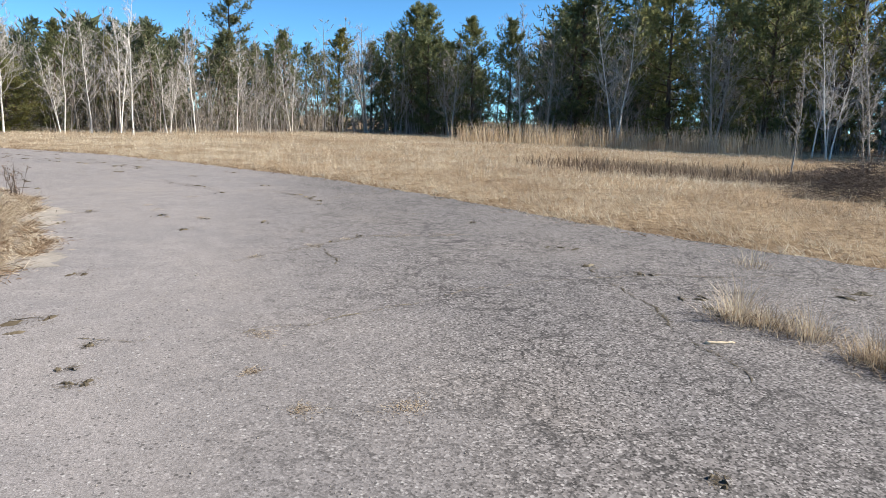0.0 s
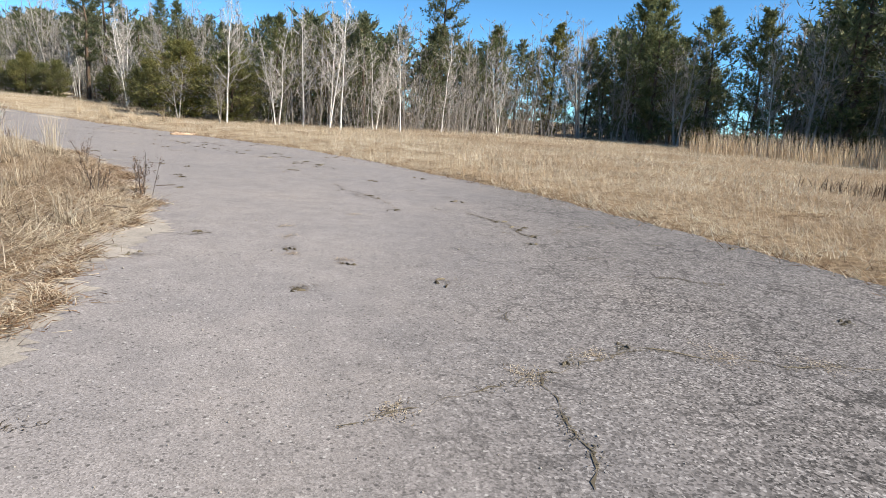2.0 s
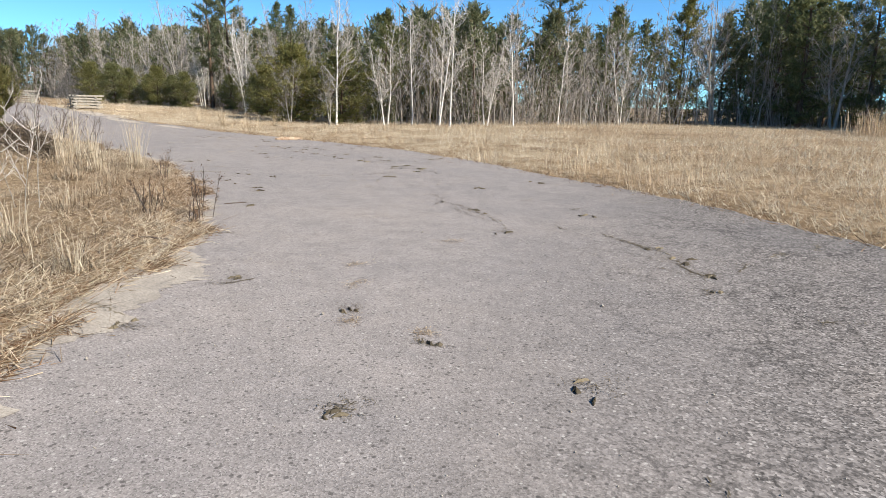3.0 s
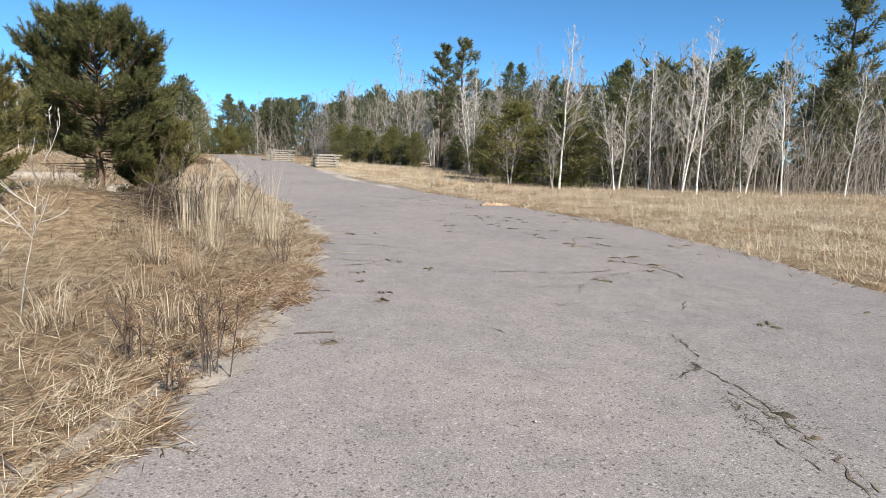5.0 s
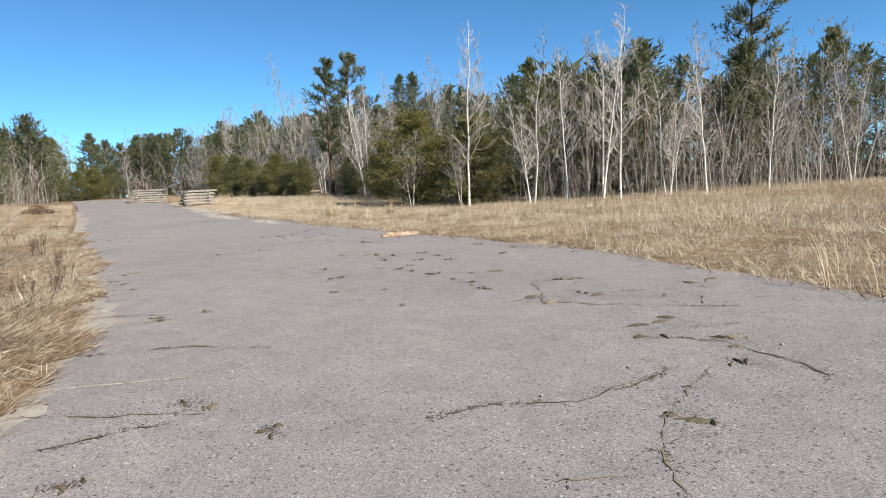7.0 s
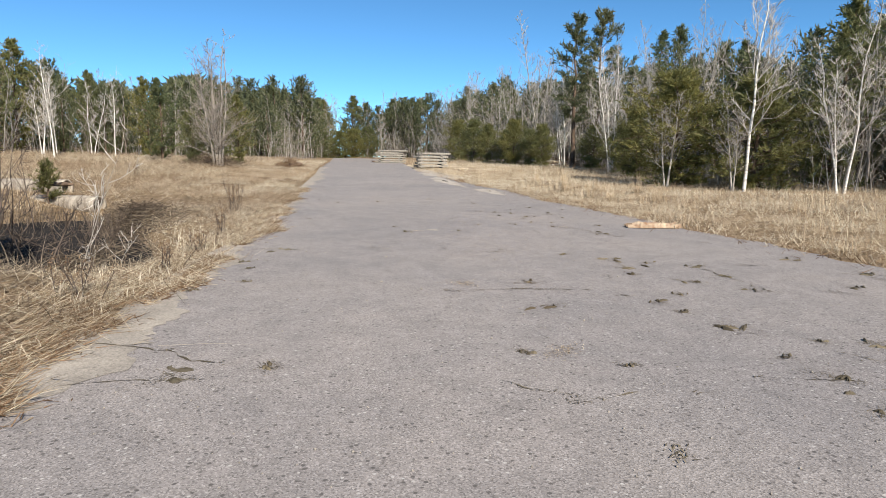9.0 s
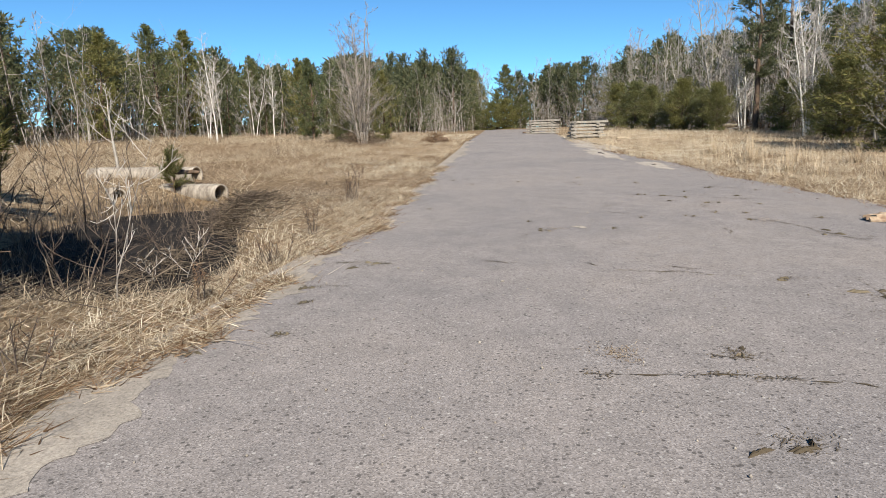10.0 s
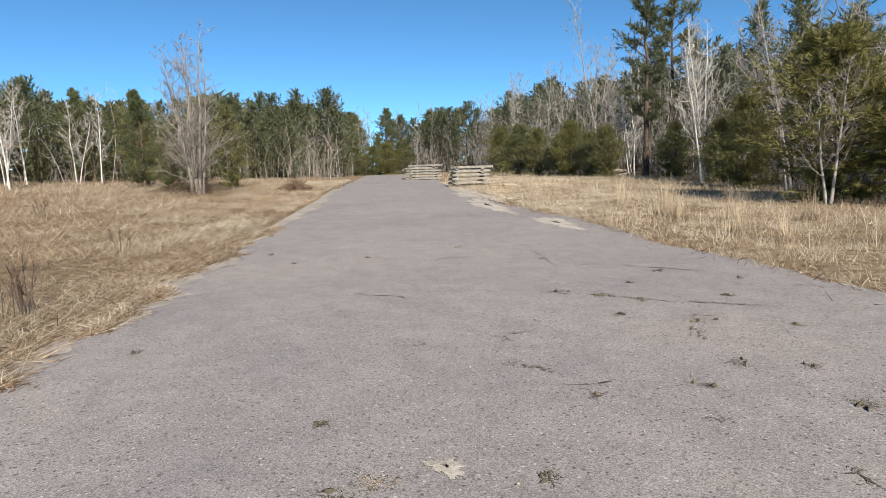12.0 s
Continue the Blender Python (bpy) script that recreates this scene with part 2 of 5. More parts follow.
# ---- mesh building ----
class Buf:
    """Collects vertices and faces, then makes one mesh."""

    def __init__(self):
        self.v, self.f, self.n = [], [], 0

    def add(self, verts, faces):
        verts = np.asarray(verts, float).reshape(-1, 3)
        self.v.append(verts)
        self.f.append(np.asarray(faces, int) + self.n)
        self.n += len(verts)

    def prisms(self, p0, p1, r0, r1, k=3):
        """Tapered rods between two rows of points."""
        p0, p1 = np.asarray(p0, float), np.asarray(p1, float)
        if not len(p0):
            return
        r0, r1 = np.asarray(r0, float)[:, None], np.asarray(r1, float)[:, None]
        d = p1 - p0
        d /= np.linalg.norm(d, axis=1, keepdims=True) + 1e-9
        helper = np.where(np.abs(d[:, 2:3]) > 0.9, np.array([[1.0, 0, 0]]), np.array([[0, 0, 1.0]]))
        u = np.cross(d, helper)
        u /= np.linalg.norm(u, axis=1, keepdims=True)
        w = np.cross(d, u)
        ring = []
        for centre, r in ((p0, r0), (p1, r1)):
            for i in range(k):
                a = 2 * math.pi * i / k
                ring.append(centre + r * (u * math.cos(a) + w * math.sin(a)))
        v = np.stack(ring, 1).reshape(-1, 3)
        base = (np.arange(len(p0)) * 2 * k)[:, None, None]
        quad = np.array([[i, (i + 1) % k, k + (i + 1) % k, k + i] for i in range(k)])[None]
        self.add(v, (base + quad).reshape(-1, 4))

    def tube(self, pts, radii, k=8):
        """One rod of joined rings along a line of points."""
        pts = np.asarray(pts, float)
        n = len(pts)
        d = np.gradient(pts, axis=0)
        d /= np.linalg.norm(d, axis=1, keepdims=True)
        ref = np.array([1.0, 0.02, 0]) if abs(d[0][2]) > 0.7 else np.array([0, 0, 1.0])
        u = np.cross(d, ref)
        u /= np.linalg.norm(u, axis=1, keepdims=True)
        w = np.cross(d, u)
        v = np.concatenate([pts + np.asarray(radii)[:, None] * (u * math.cos(2 * math.pi * i / k) + w * math.sin(2 * math.pi * i / k)) for i in range(k)])
        f = [(i * n + j, ((i + 1) % k) * n + j, ((i + 1) % k) * n + j + 1, i * n + j + 1) for i in range(k) for j in range(n - 1)]
        self.add(v, f)

    def spikes(self, base, d, length, width, rng):
        """Thin triangles from base along d."""
        side = np.cross(d, rng.normal(size=d.shape))
        side /= np.linalg.norm(side, axis=1, keepdims=True) + 1e-9
        w = np.asarray(width).reshape(-1, 1) * 0.5
        v = np.stack([base - side * w, base + side * w, base + d * np.asarray(length).reshape(-1, 1)], 1).reshape(-1, 3)
        self.add(v, np.arange(len(base) * 3).reshape(-1, 3))

    def leaves(self, base, az, tilt, length, width, curl=0.35):
        """Bent grass blades: tilt from upright at the foot, more towards the tip."""
        out = np.stack([np.cos(az), np.sin(az), np.zeros_like(az)], 1)
        side = np.stack([-np.sin(az), np.cos(az), np.zeros_like(az)], 1) * width[:, None] * 0.5
        up = np.array([[0, 0, 1.0]])
        d1 = out * np.sin(tilt)[:, None] + up * np.cos(tilt)[:, None]
        t2 = np.minimum(tilt + curl, 1.62)
        d2 = out * np.sin(t2)[:, None] + up * np.cos(t2)[:, None]
        half = base + d1 * (length * 0.55)[:, None]
        tip = half + d2 * (length * 0.45)[:, None]
        v = np.stack([base - side, base + side, half + side * 0.8, half - side * 0.8, tip], 1).reshape(-1, 3)
        b0 = (np.arange(len(base)) * 5)[:, None]
        self.add(v, np.zeros((0, 3), int))
        self.n -= len(v)
        self.f.append(b0 + np.array([[0, 1, 2, 3]]) + self.n)
        self.f.append(b0 + np.array([[3, 2, 4]]) + self.n)
        self.n += len(v)

    def mesh(self, name, mat, smooth=False):
        me = bpy.data.meshes.new(name)
        v = np.concatenate(self.v)
        fs = [f for f in self.f if len(f)]
        sizes = np.concatenate([np.full(len(f), f.shape[1]) for f in fs])
        idx = np.concatenate([f.reshape(-1) for f in fs])
        me.vertices.add(len(v))
        me.vertices.foreach_set("co", v.reshape(-1).astype(np.float32))
        me.loops.add(len(idx))
        me.loops.foreach_set("vertex_index", idx.astype(np.int32))
        me.polygons.add(len(sizes))
        start = np.concatenate([[0], np.cumsum(sizes)[:-1]])
        me.polygons.foreach_set("loop_start", start.astype(np.int32))
        if smooth:
            me.polygons.foreach_set("use_smooth", np.ones(len(sizes), bool))
        me.update(calc_edges=True)
        me.validate()
        me.materials.append(mat)
        return me


def part(name, shape, mat, parent=None, label="", smooth=False):
    """Links a Buf, a bmesh or a mesh as one object under its thing."""
    if isinstance(shape, Buf):
        me = shape.mesh(name, mat, smooth)
    elif isinstance(shape, bmesh.types.BMesh):
        me = bpy.data.meshes.new(name)
        shape.to_mesh(me)
        shape.free()
        me.materials.append(mat)
    else:
        me = shape
    ob = new(name, me)
    ob.parent = parent
    return tagged(ob, label)


def thing(name, label, category, group="", kind=""):
    return tagged(new(name), label, category, group, kind)


# ---- the plan ----
LEFT = [(-1.2, -30), (-1.2, 0), (-1.4, 3.0), (-1.7, 4.2), (-2.35, 5.2), (-3.1, 6.0), (-4.1, 7.4), (-5.0, 8.3), (-6.6, 9.6), (-7.9, 10.4), (-9.4, 11.2),
        (-11.5, 12.05), (-13.3, 12.65), (-15.8, 13.3), (-19.0, 14.3), (-24.0, 15.2), (-30, 16.7), (-38.5, 18.9), (-46, 20.6), (-60, 24.0), (-100, 33.0)]
RIGHT = [(-100, 39.5), (-60, 30.0), (-46, 26.3), (-41.6, 25.0), (-33, 23.8), (-27.5, 23.4), (-24.2, 22.5), (-20.5, 21.8), (-17.0, 20.9), (-13.2, 20.1), (-10.3, 19.2), (-7.4, 17.7), (-4.5, 16.0),
         (-1.1, 13.8), (1.4, 11.7), (3.0, 10.0), (4.2, 8.7), (5.3, 7.8), (7.4, 6.4), (12, 4.4), (20, 2.0), (40, -3), (40, -30)]
ROAD = np.array(LEFT + RIGHT)


def to_line(x, y, line):
    """Distance from points to an open line."""
    best = np.full(np.shape(x), 1e9)
    for (ax, ay), (bx, by) in zip(line[:-1], line[1:]):
        dx, dy = bx - ax, by - ay
        t = np.clip(((x - ax) * dx + (y - ay) * dy) / (dx * dx + dy * dy), 0, 1)
        best = np.minimum(best, np.hypot(x - ax - t * dx, y - ay - t * dy))
    return best


def on_road(x, y):
    inside = np.zeros(np.shape(x), bool)
    for (ax, ay), (bx, by) in zip(ROAD, np.roll(ROAD, -1, 0)):
        cross = (ay > y) != (by > y)
        inside ^= cross & (x < (bx - ax) * (y - ay) / (by - ay + 1e-12) + ax)
    return inside


def step(a, b, x):
    t = np.clip((x - a) / (b - a), 0, 1)
    return t * t * (3 - 2 * t)


def waves(x, y):
    return (np.sin(x * 0.9 + 1.3 * np.sin(y * 0.7)) * np.sin(y * 1.1 + 0.8 * np.sin(x * 0.5)) * 0.6 + np.sin(x * 2.3 + y * 1.7) * np.sin(y * 2.9 - x * 1.1) * 0.4)


def climb(x):
    """The road and the land rise gently past the bend."""
    return np.interp(-np.asarray(x, float), [24, 30, 43, 58, 100, 200], [0, 0.12, 0.6, 0.9, 1.4, 1.8])


def height(x, y):
    x, y = np.asarray(x, float), np.asarray(y, float)
    left, right = to_line(x, y, LEFT), to_line(x, y, RIGHT)
    off = np.minimum(left, right)
    south = left < right
    h = -0.012 + 0.05 * step(0.0, 0.5, off) + 0.05 * waves(x, y) * step(0.3, 2.0, off)
    # the land climbs slowly on the left, with a low bank behind the verge
    rise = 0.25 * step(2.5, 6.0, left) + 1.5 * step(8.0, 38.0, left)
    bank = 0.62 * np.exp(-((x + 14.3) ** 2 / 9 + (y - 8.9) ** 2 / 3.5))
    pit = 0.75 * np.exp(-(((x + 20.2) / 4.0) ** 4 + ((y - 10.5 - 0.16 * (x + 20.2)) / 1.75) ** 4))
    h = h + np.where(south, rise + bank - pit, 0)
    hollow = 0.45 * np.exp(-((x - 13) ** 2 / 30 + (y - 21) ** 2 / 16))
    h = h + np.where(south, 0, 0.12 * step(1, 5, right) - hollow + 0.1 * step(8, 20, right))
    return np.where(on_road(x, y), -0.07, h) + climb(x)


def ground():
    near_x = np.arange(-72, 30, 0.42)
    near_y = np.arange(-8, 56, 0.42)
    out = np.array([6, 15, 30, 60, 120, 250, 600, 1500.0])
    xs = np.concatenate([near_x[0] - out[::-1], near_x, near_x[-1] + out])
    ys = np.concatenate([near_y[0] - out[::-1], near_y, near_y[-1] + out])
    gx, gy = np.meshgrid(xs, ys, indexing="ij")
    gz = height(gx, gy)
    v = np.stack([gx, gy, gz], -1).reshape(-1, 3)
    n = len(ys)
    i, j = np.meshgrid(np.arange(len(xs) - 1), np.arange(n - 1), indexing="ij")
    a = (i * n + j).reshape(-1)
    b = Buf()
    b.add(v, np.stack([a, a + n, a + n + 1, a + 1], 1))
    tagged(part("ground", b, SOIL, smooth=True), "matted dry grass and bare soil beside the road", "ground", kind="structure")


def road():
    rng = np.random.default_rng(3)
    pts = []
    for p, q in zip(ROAD, np.roll(ROAD, -1, 0)):
        d = np.hypot(*(q - p))
        near = p[0] > -60 and p[1] > -2
        n = max(1, int(d / 0.22)) if near and q[1] > -2 else 1
        nor = np.array([-(q - p)[1], (q - p)[0]]) / d
        for k in range(n):
            s = p + (q - p) * k / n
            wob = (0.07 * math.sin(s[0] * 2.1 + s[1] * 1.3) + 0.05 * math.sin(s[0] * 5.3 - s[1] * 4.1) + rng.normal() * 0.025) if n > 1 else 0
            pts.append(s + nor * wob)
    bm = bmesh.new()
    f = bm.faces.new([bm.verts.new((x, y, 0)) for x, y in pts])
    if f.normal.z < 0 or f.calc_area() < 0:
        f.normal_flip()
    f.normal_update()
    if f.normal.z < 0:
        f.normal_flip()
    for cut in (-24, -27, -30, -34, -38, -43, -50, -58, -70, -85):
        bmesh.ops.bisect_plane(bm, geom=bm.verts[:] + bm.edges[:] + bm.faces[:], plane_co=(cut, 0, 0), plane_no=(1, 0, 0))
    top = bmesh.ops.extrude_face_region(bm, geom=bm.faces[:])
    for g in top["geom"]:
        if isinstance(g, bmesh.types.BMVert):
            g.co.z = -0.09
    for v in bm.verts:
        v.co.z += float(climb(v.co.x))
    bmesh.ops.triangulate(bm, faces=bm.faces)
    bmesh.ops.recalc_face_normals(bm, faces=bm.faces)
    tagged(part("road", bm, ASPHALT), "old cracked pinkish-grey asphalt road surface", "road", kind="structure")


ground()
road()


# ---- trees ----
def unit(v):
    return v / (np.linalg.norm(v, axis=-1, keepdims=True) + 1e-9)


def bare_shape(seed, H, r, stems=1, n1=22, n2=5, n3=3, start=0.25, spread=0.30, up=0.7, lean=0.05, twig=1.0, flat=1):
    """Trunk and branches of a leafless broadleaf tree."""
    rng = np.random.default_rng(seed)
    made, rods, thin = [], [], []

    def rod(p, d, length, r0, r1, n, lift):
        nonlocal rods, thin
        q = p.copy()
        for i in range(n):
            d = unit(d + np.array([0, 0, lift / n]) + rng.normal(size=3) * 0.12)
            e = q + d * length / n
            a, b = r0 + (r1 - r0) * i / n, r0 + (r1 - r0) * (i + 1) / n
            (thin if n <= flat else rods).append((q, e, a, b))
            yield i, q, e, d
            q = e

    for s in range(stems):
        hs = H * (1 if s == 0 else rng.uniform(0.6, 0.95))
        ang = rng.uniform(0, 6.28)
        tilt = lean + (0.0 if stems == 1 else rng.uniform(0.03, 0.16))
        foot = np.array([math.cos(ang), math.sin(ang), 0]) * (0.0 if s == 0 else rng.uniform(0.1, 0.3))
        k = 9
        f = np.linspace(0, 1, k)
        sway = np.cumsum(rng.normal(size=(k, 2)) * 0.012 * hs, 0) * f[:, None]
        pts = np.stack([foot[0] + math.cos(ang) * tilt * hs * f + sway[:, 0], foot[1] + math.sin(ang) * tilt * hs * f + sway[:, 1], hs * f], 1)
        rs = r * (hs / H) * ((1 - f) ** 0.8 * 0.9 + 0.06)
        rs[0] *= 1.25
        pts[0, 2] -= 0.15
        trunk, rods, thin = Buf(), [], []
        trunk.tube(pts, rs, 7)
        for i in range(n1):
            u = start + (1 - start) * (i + rng.uniform(0, 1)) / n1
            p = np.array([np.interp(u, f, pts[:, c]) for c in range(3)])
            az = rng.uniform(0, 6.28)
            el = rng.uniform(0.35, 0.95)
            L = hs * spread * (1 - u) ** 0.6 * rng.uniform(0.55, 1.15) + 0.12
            d = np.array([math.cos(az) * math.cos(el), math.sin(az) * math.cos(el), math.sin(el)])
            rb = np.interp(u, f, rs) * 0.34 + 0.003
            spine = list(rod(p, d, L, rb, rb * 0.3 + 0.002, 3, up))
            for _ in range(n2):
                _, a, e, dd = spine[rng.integers(0, 3)]
                w = a + (e - a) * rng.uniform(0.2, 1)
                d2 = unit(dd + rng.normal(size=3) * 0.55)
                sub = list(rod(w, d2, L * rng.uniform(0.25, 0.5), 0.007 * twig + rb * 0.2, 0.004 * twig, 2, up * 0.6))
                for _ in range(n3):
                    _, a2, e2, d3 = sub[rng.integers(0, 2)]
                    w2 = a2 + (e2 - a2) * rng.uniform(0.2, 1)
                    list(rod(w2, unit(d3 + rng.normal(size=3) * 0.5), L * rng.uniform(0.12, 0.3), 0.0055 * twig, 0.003 * twig, 1, 0.3))
        b = Buf()
        p0, p1, r0, r1 = (np.array(c) for c in zip(*rods))
        b.prisms(p0, p1, r0, r1, 3)
        p0, p1, r0, r1 = (np.array(c) for c in zip(*thin))
        span = np.linalg.norm(p1 - p0, axis=1)
        b.spikes(p0, (p1 - p0) / span[:, None], span * 1.15, r0 * 2.4, rng)
        made.append((trunk, b))
    return made


def pine_shape(seed, H, R, f0=0.2, nb=60, tufts=900, k=8, bl=0.4, bw=0.07, top=0.75, low=0.75, jitter=0.25, r=None, rods=3, shoot=None):
    """Trunk, limbs and needle tufts of a pine. low, top: where the crown is widest, and how blunt its head is."""
    rng = np.random.default_rng(seed)
    r = r or 0.016 * H + 0.02
    trunk, limbs = Buf(), []
    f = np.linspace(0, 1, 9)
    sway = np.cumsum(rng.normal(size=(9, 2)) * 0.01 * H, 0) * f[:, None]
    pts = np.stack([sway[:, 0], sway[:, 1], H * 0.97 * f], 1)
    pts[0, 2] -= 0.15
    trunk.tube(pts, r * ((1 - f) * 0.95 + 0.05), 8)
    centres, dirs = [], []
    per = max(3, tufts // nb)
    for i in range(nb):
        u = (i + rng.uniform(0, 1)) / nb
        z = f0 + (1 - f0) * u
        p = np.array([np.interp(z, f, pts[:, c]) for c in range(3)])
        wide = (min(1, 0.45 + u / max(low, 0.05) * 0.55) if u < low else max(0.06, ((1 - u) / (1 - low + 1e-6)) ** top))
        L = R * wide * rng.uniform(0.6, 1.15) * (0.75 if rng.random() < 0.25 else 1)
        az = i * 2.4 + rng.uniform(-0.5, 0.5)
        el = -0.05 + 0.8 * u + rng.uniform(-0.15, 0.25)
        d = np.array([math.cos(az) * math.cos(el), math.sin(az) * math.cos(el), math.sin(el)])
        mid = p + d * L * 0.55
        end = mid + unit(d + np.array([0, 0, 0.3])) * L * 0.45
        rb = 0.25 * r * (1 - 0.7 * u) + 0.006
        limbs += [(p, mid, rb, rb * 0.6), (mid, end, rb * 0.6, rb * 0.25)]
        for _ in range(per):
            s = rng.uniform(0.25, 1.0) ** 0.7
            c = p + (mid - p) * s / 0.55 if s < 0.55 else mid + (end - mid) * (s - 0.55) / 0.45
            off = rng.normal(size=3) * jitter * L * np.array([1, 1, 0.55]) * (0.4 + 0.6 * s)
            centres.append(c + off)
            dirs.append(unit(d * 0.7 + unit(off) * 0.5 + np.array([0, 0, 0.55]) + rng.normal(size=3) * 0.25))
            if rods and rng.random() < 0.15:
                limbs.append((c, c + off, rb * 0.3, 0.003))
    c, d = np.repeat(np.array(centres), k, 0), np.repeat(np.array(dirs), k, 0)
    n = len(c)
    crown = Buf()
    shoot = shoot or bl * 1.6
    along = rng.uniform(-0.5, 0.5, (n, 1))
    round_ = rng.normal(size=(n, 3))
    round_ = unit(round_ - d * (round_ * d).sum(1, keepdims=True))
    bd = unit(d * (0.75 + along) + round_ * 0.8)
    base = c + d * along * shoot
    crown.spikes(base, bd, bl * rng.uniform(0.6, 1.2, n), bw * rng.uniform(0.7, 1.3, n), rng)
    if not rods:
        return [(trunk, crown)]
    p0, p1, r0, r1 = (np.array(q) for q in zip(*limbs))
    trunk.prisms(p0, p1, r0, r1, 4)
    return [(trunk, crown)]


def make_tree(name, label, shape, bark_mat, crown_mat, group):
    t = thing(name, label, "tree", group)
    for trunk, crown in shape:
        part("trunk", trunk, bark_mat, t, smooth=True)
        part("crown", crown, crown_mat, t)
    return t


PINES = "pines at the wood's edge"
BIRCHES = "birches at the wood's edge"
KINDS = {
    "full": [make_tree("pine_tree", "dense green pine at the edge of the wood", pine_shape(s, 9, 2.6, 0.04, 46, 1000, 11, 0.26, 0.07, 0.7, 0.4, 0.22, shoot=0.5), BARK_PINE, PINE, PINES) for s in (11, 12, 13)],
    "tall": [make_tree("pine_tree", "tall ragged pine with a bare lower trunk", pine_shape(s, 10, 2.0, 0.3, 30, 700, 12, 0.25, 0.055, 0.5, 0.4, 0.15, shoot=0.45), BARK_PINE, PINE_BLUE, PINES) for s in (21, 22)],
    "brown": [make_tree("pine_tree", "thin brownish-green pine with sparse needles", pine_shape(31, 8, 1.3, 0.3, 40, 420, 10, 0.22, 0.05, 0.8, 0.4, shoot=0.4), BARK_PINE, PINE, PINES)],
    "bushy": [make_tree("pine_tree", "broad bushy pine with branches down to the grass", pine_shape(41, 5, 2.3, 0.02, 60, 1800, 12, 0.19, 0.042, 0.6, 0.4, 0.2, shoot=0.32), BARK_PINE, PINE, PINES)],
    "birch": [make_tree("birch_tree", "leafless white-barked birch at the edge of the wood", bare_shape(s, 7, 0.052, st, 26, 6, 4, 0.22, 0.25, 0.5, 0.05, 0.95), BARK_BIRCH, TWIG_PALE, BIRCHES)
              for s, st in ((51, 1), (52, 2), (53, 1), (54, 3))],
    "aspen": [make_tree("aspen_tree", "leafless slender grey aspen", bare_shape(s, 9, 0.06, st, 30, 6, 4, 0.25, 0.19, 0.7, 0.03, 1.0), BARK_GREY, TWIG_GREY, "aspens at the wood's edge") for s, st in ((61, 1), (62, 2))],
    "oak": [make_tree("oak_tree", "leafless broad grey tree with many fine twigs", bare_shape(71, 8, 0.10, 2, 24, 7, 4, 0.2, 0.36, 0.5, 0.04, 1.1), BARK_GREY, TWIG_GREY, "bare trees at the wood's edge")],
    "bare": [make_tree("bare_tree", "leafless grey many-stemmed tree in dry grass", bare_shape(81, 7, 0.07, 8, 22, 6, 4, 0.08, 0.27, 0.2, 0.0, 0.9), TWIG_BROWN, TWIG_BROWN, "")],
}
SIZE = {"full": 9, "tall": 10, "brown": 8, "bushy": 5, "birch": 7, "aspen": 9, "oak": 8, "bare": 7}
USED = {}


def plant(kind, x, y, h, turn=None, wide=1.0):
    """Stands a tree of that kind and height on the land."""
    k = USED[kind] = USED.get(kind, -1) + 1
    src = KINDS[kind][k % len(KINDS[kind])]
    turn = (k * 137.5) % 360 if turn is None else turn
    z = float(height(x, y))
    s = h / SIZE[kind]
    m = pose(x, y, z, 0, 0, turn)
    if k < len(KINDS[kind]):
        src.matrix_basis = m @ Matrix.Diagonal((s * wide, s * wide, s, 1))
        return src
    c = copy_thing(src, m)
    c.scale = (s * wide, s * wide, s)
    return c


# past the road on the left
for row in (
    ("bare", -41.6, 14.6, 6.6), ("full", -45.6, 15.8, 3.8), ("full", -48.2, 11.8, 4.6), ("birch", -52.0, 5.9, 5.2), ("birch", -56.4, 7.2, 4.8), ("full", -58.5, 7.3, 5.6),
    ("full", -53.8, 3.6, 6.6), ("birch", -47.0, 6.6, 5.8), ("full", -50.1, 2.8, 6.4), ("birch", -50.7, 5.4, 4.6), ("birch", -55.3, 8.7, 5.2), ("full", -56.8, 10.8, 5.4),
    ("full", -43.7, 2.0, 5.2),
):
    plant(*row)
# beyond the timber stacks
for row in (
    ("tall", -42.4, 35.8, 9.4), ("aspen", -46.0, 38.0, 9.8), ("birch", -36.8, 34.6, 6.8), ("aspen", -27.8, 31.5, 6.0), ("aspen", -36, 39.5, 9.3), ("brown", -33.4, 35.6, 7.3),
    ("birch", -38.0, 35.6, 6.9), ("tall", -47.6, 41.3, 11.2), ("aspen", -49.5, 37.8, 10.8), ("brown", -39.3, 39.7, 8.4), ("aspen", -59.4, 36.4, 7.8), ("full", -29.5, 35.8, 6.0),
    ("oak", -26.4, 29.2, 3.4), ("oak", -24.2, 30.0, 3.0), ("aspen", -31.0, 33.0, 7.2), ("birch", -44.5, 36.6, 6.6), ("oak", -35.2, 35.0, 5.6),
):
    plant(*row)
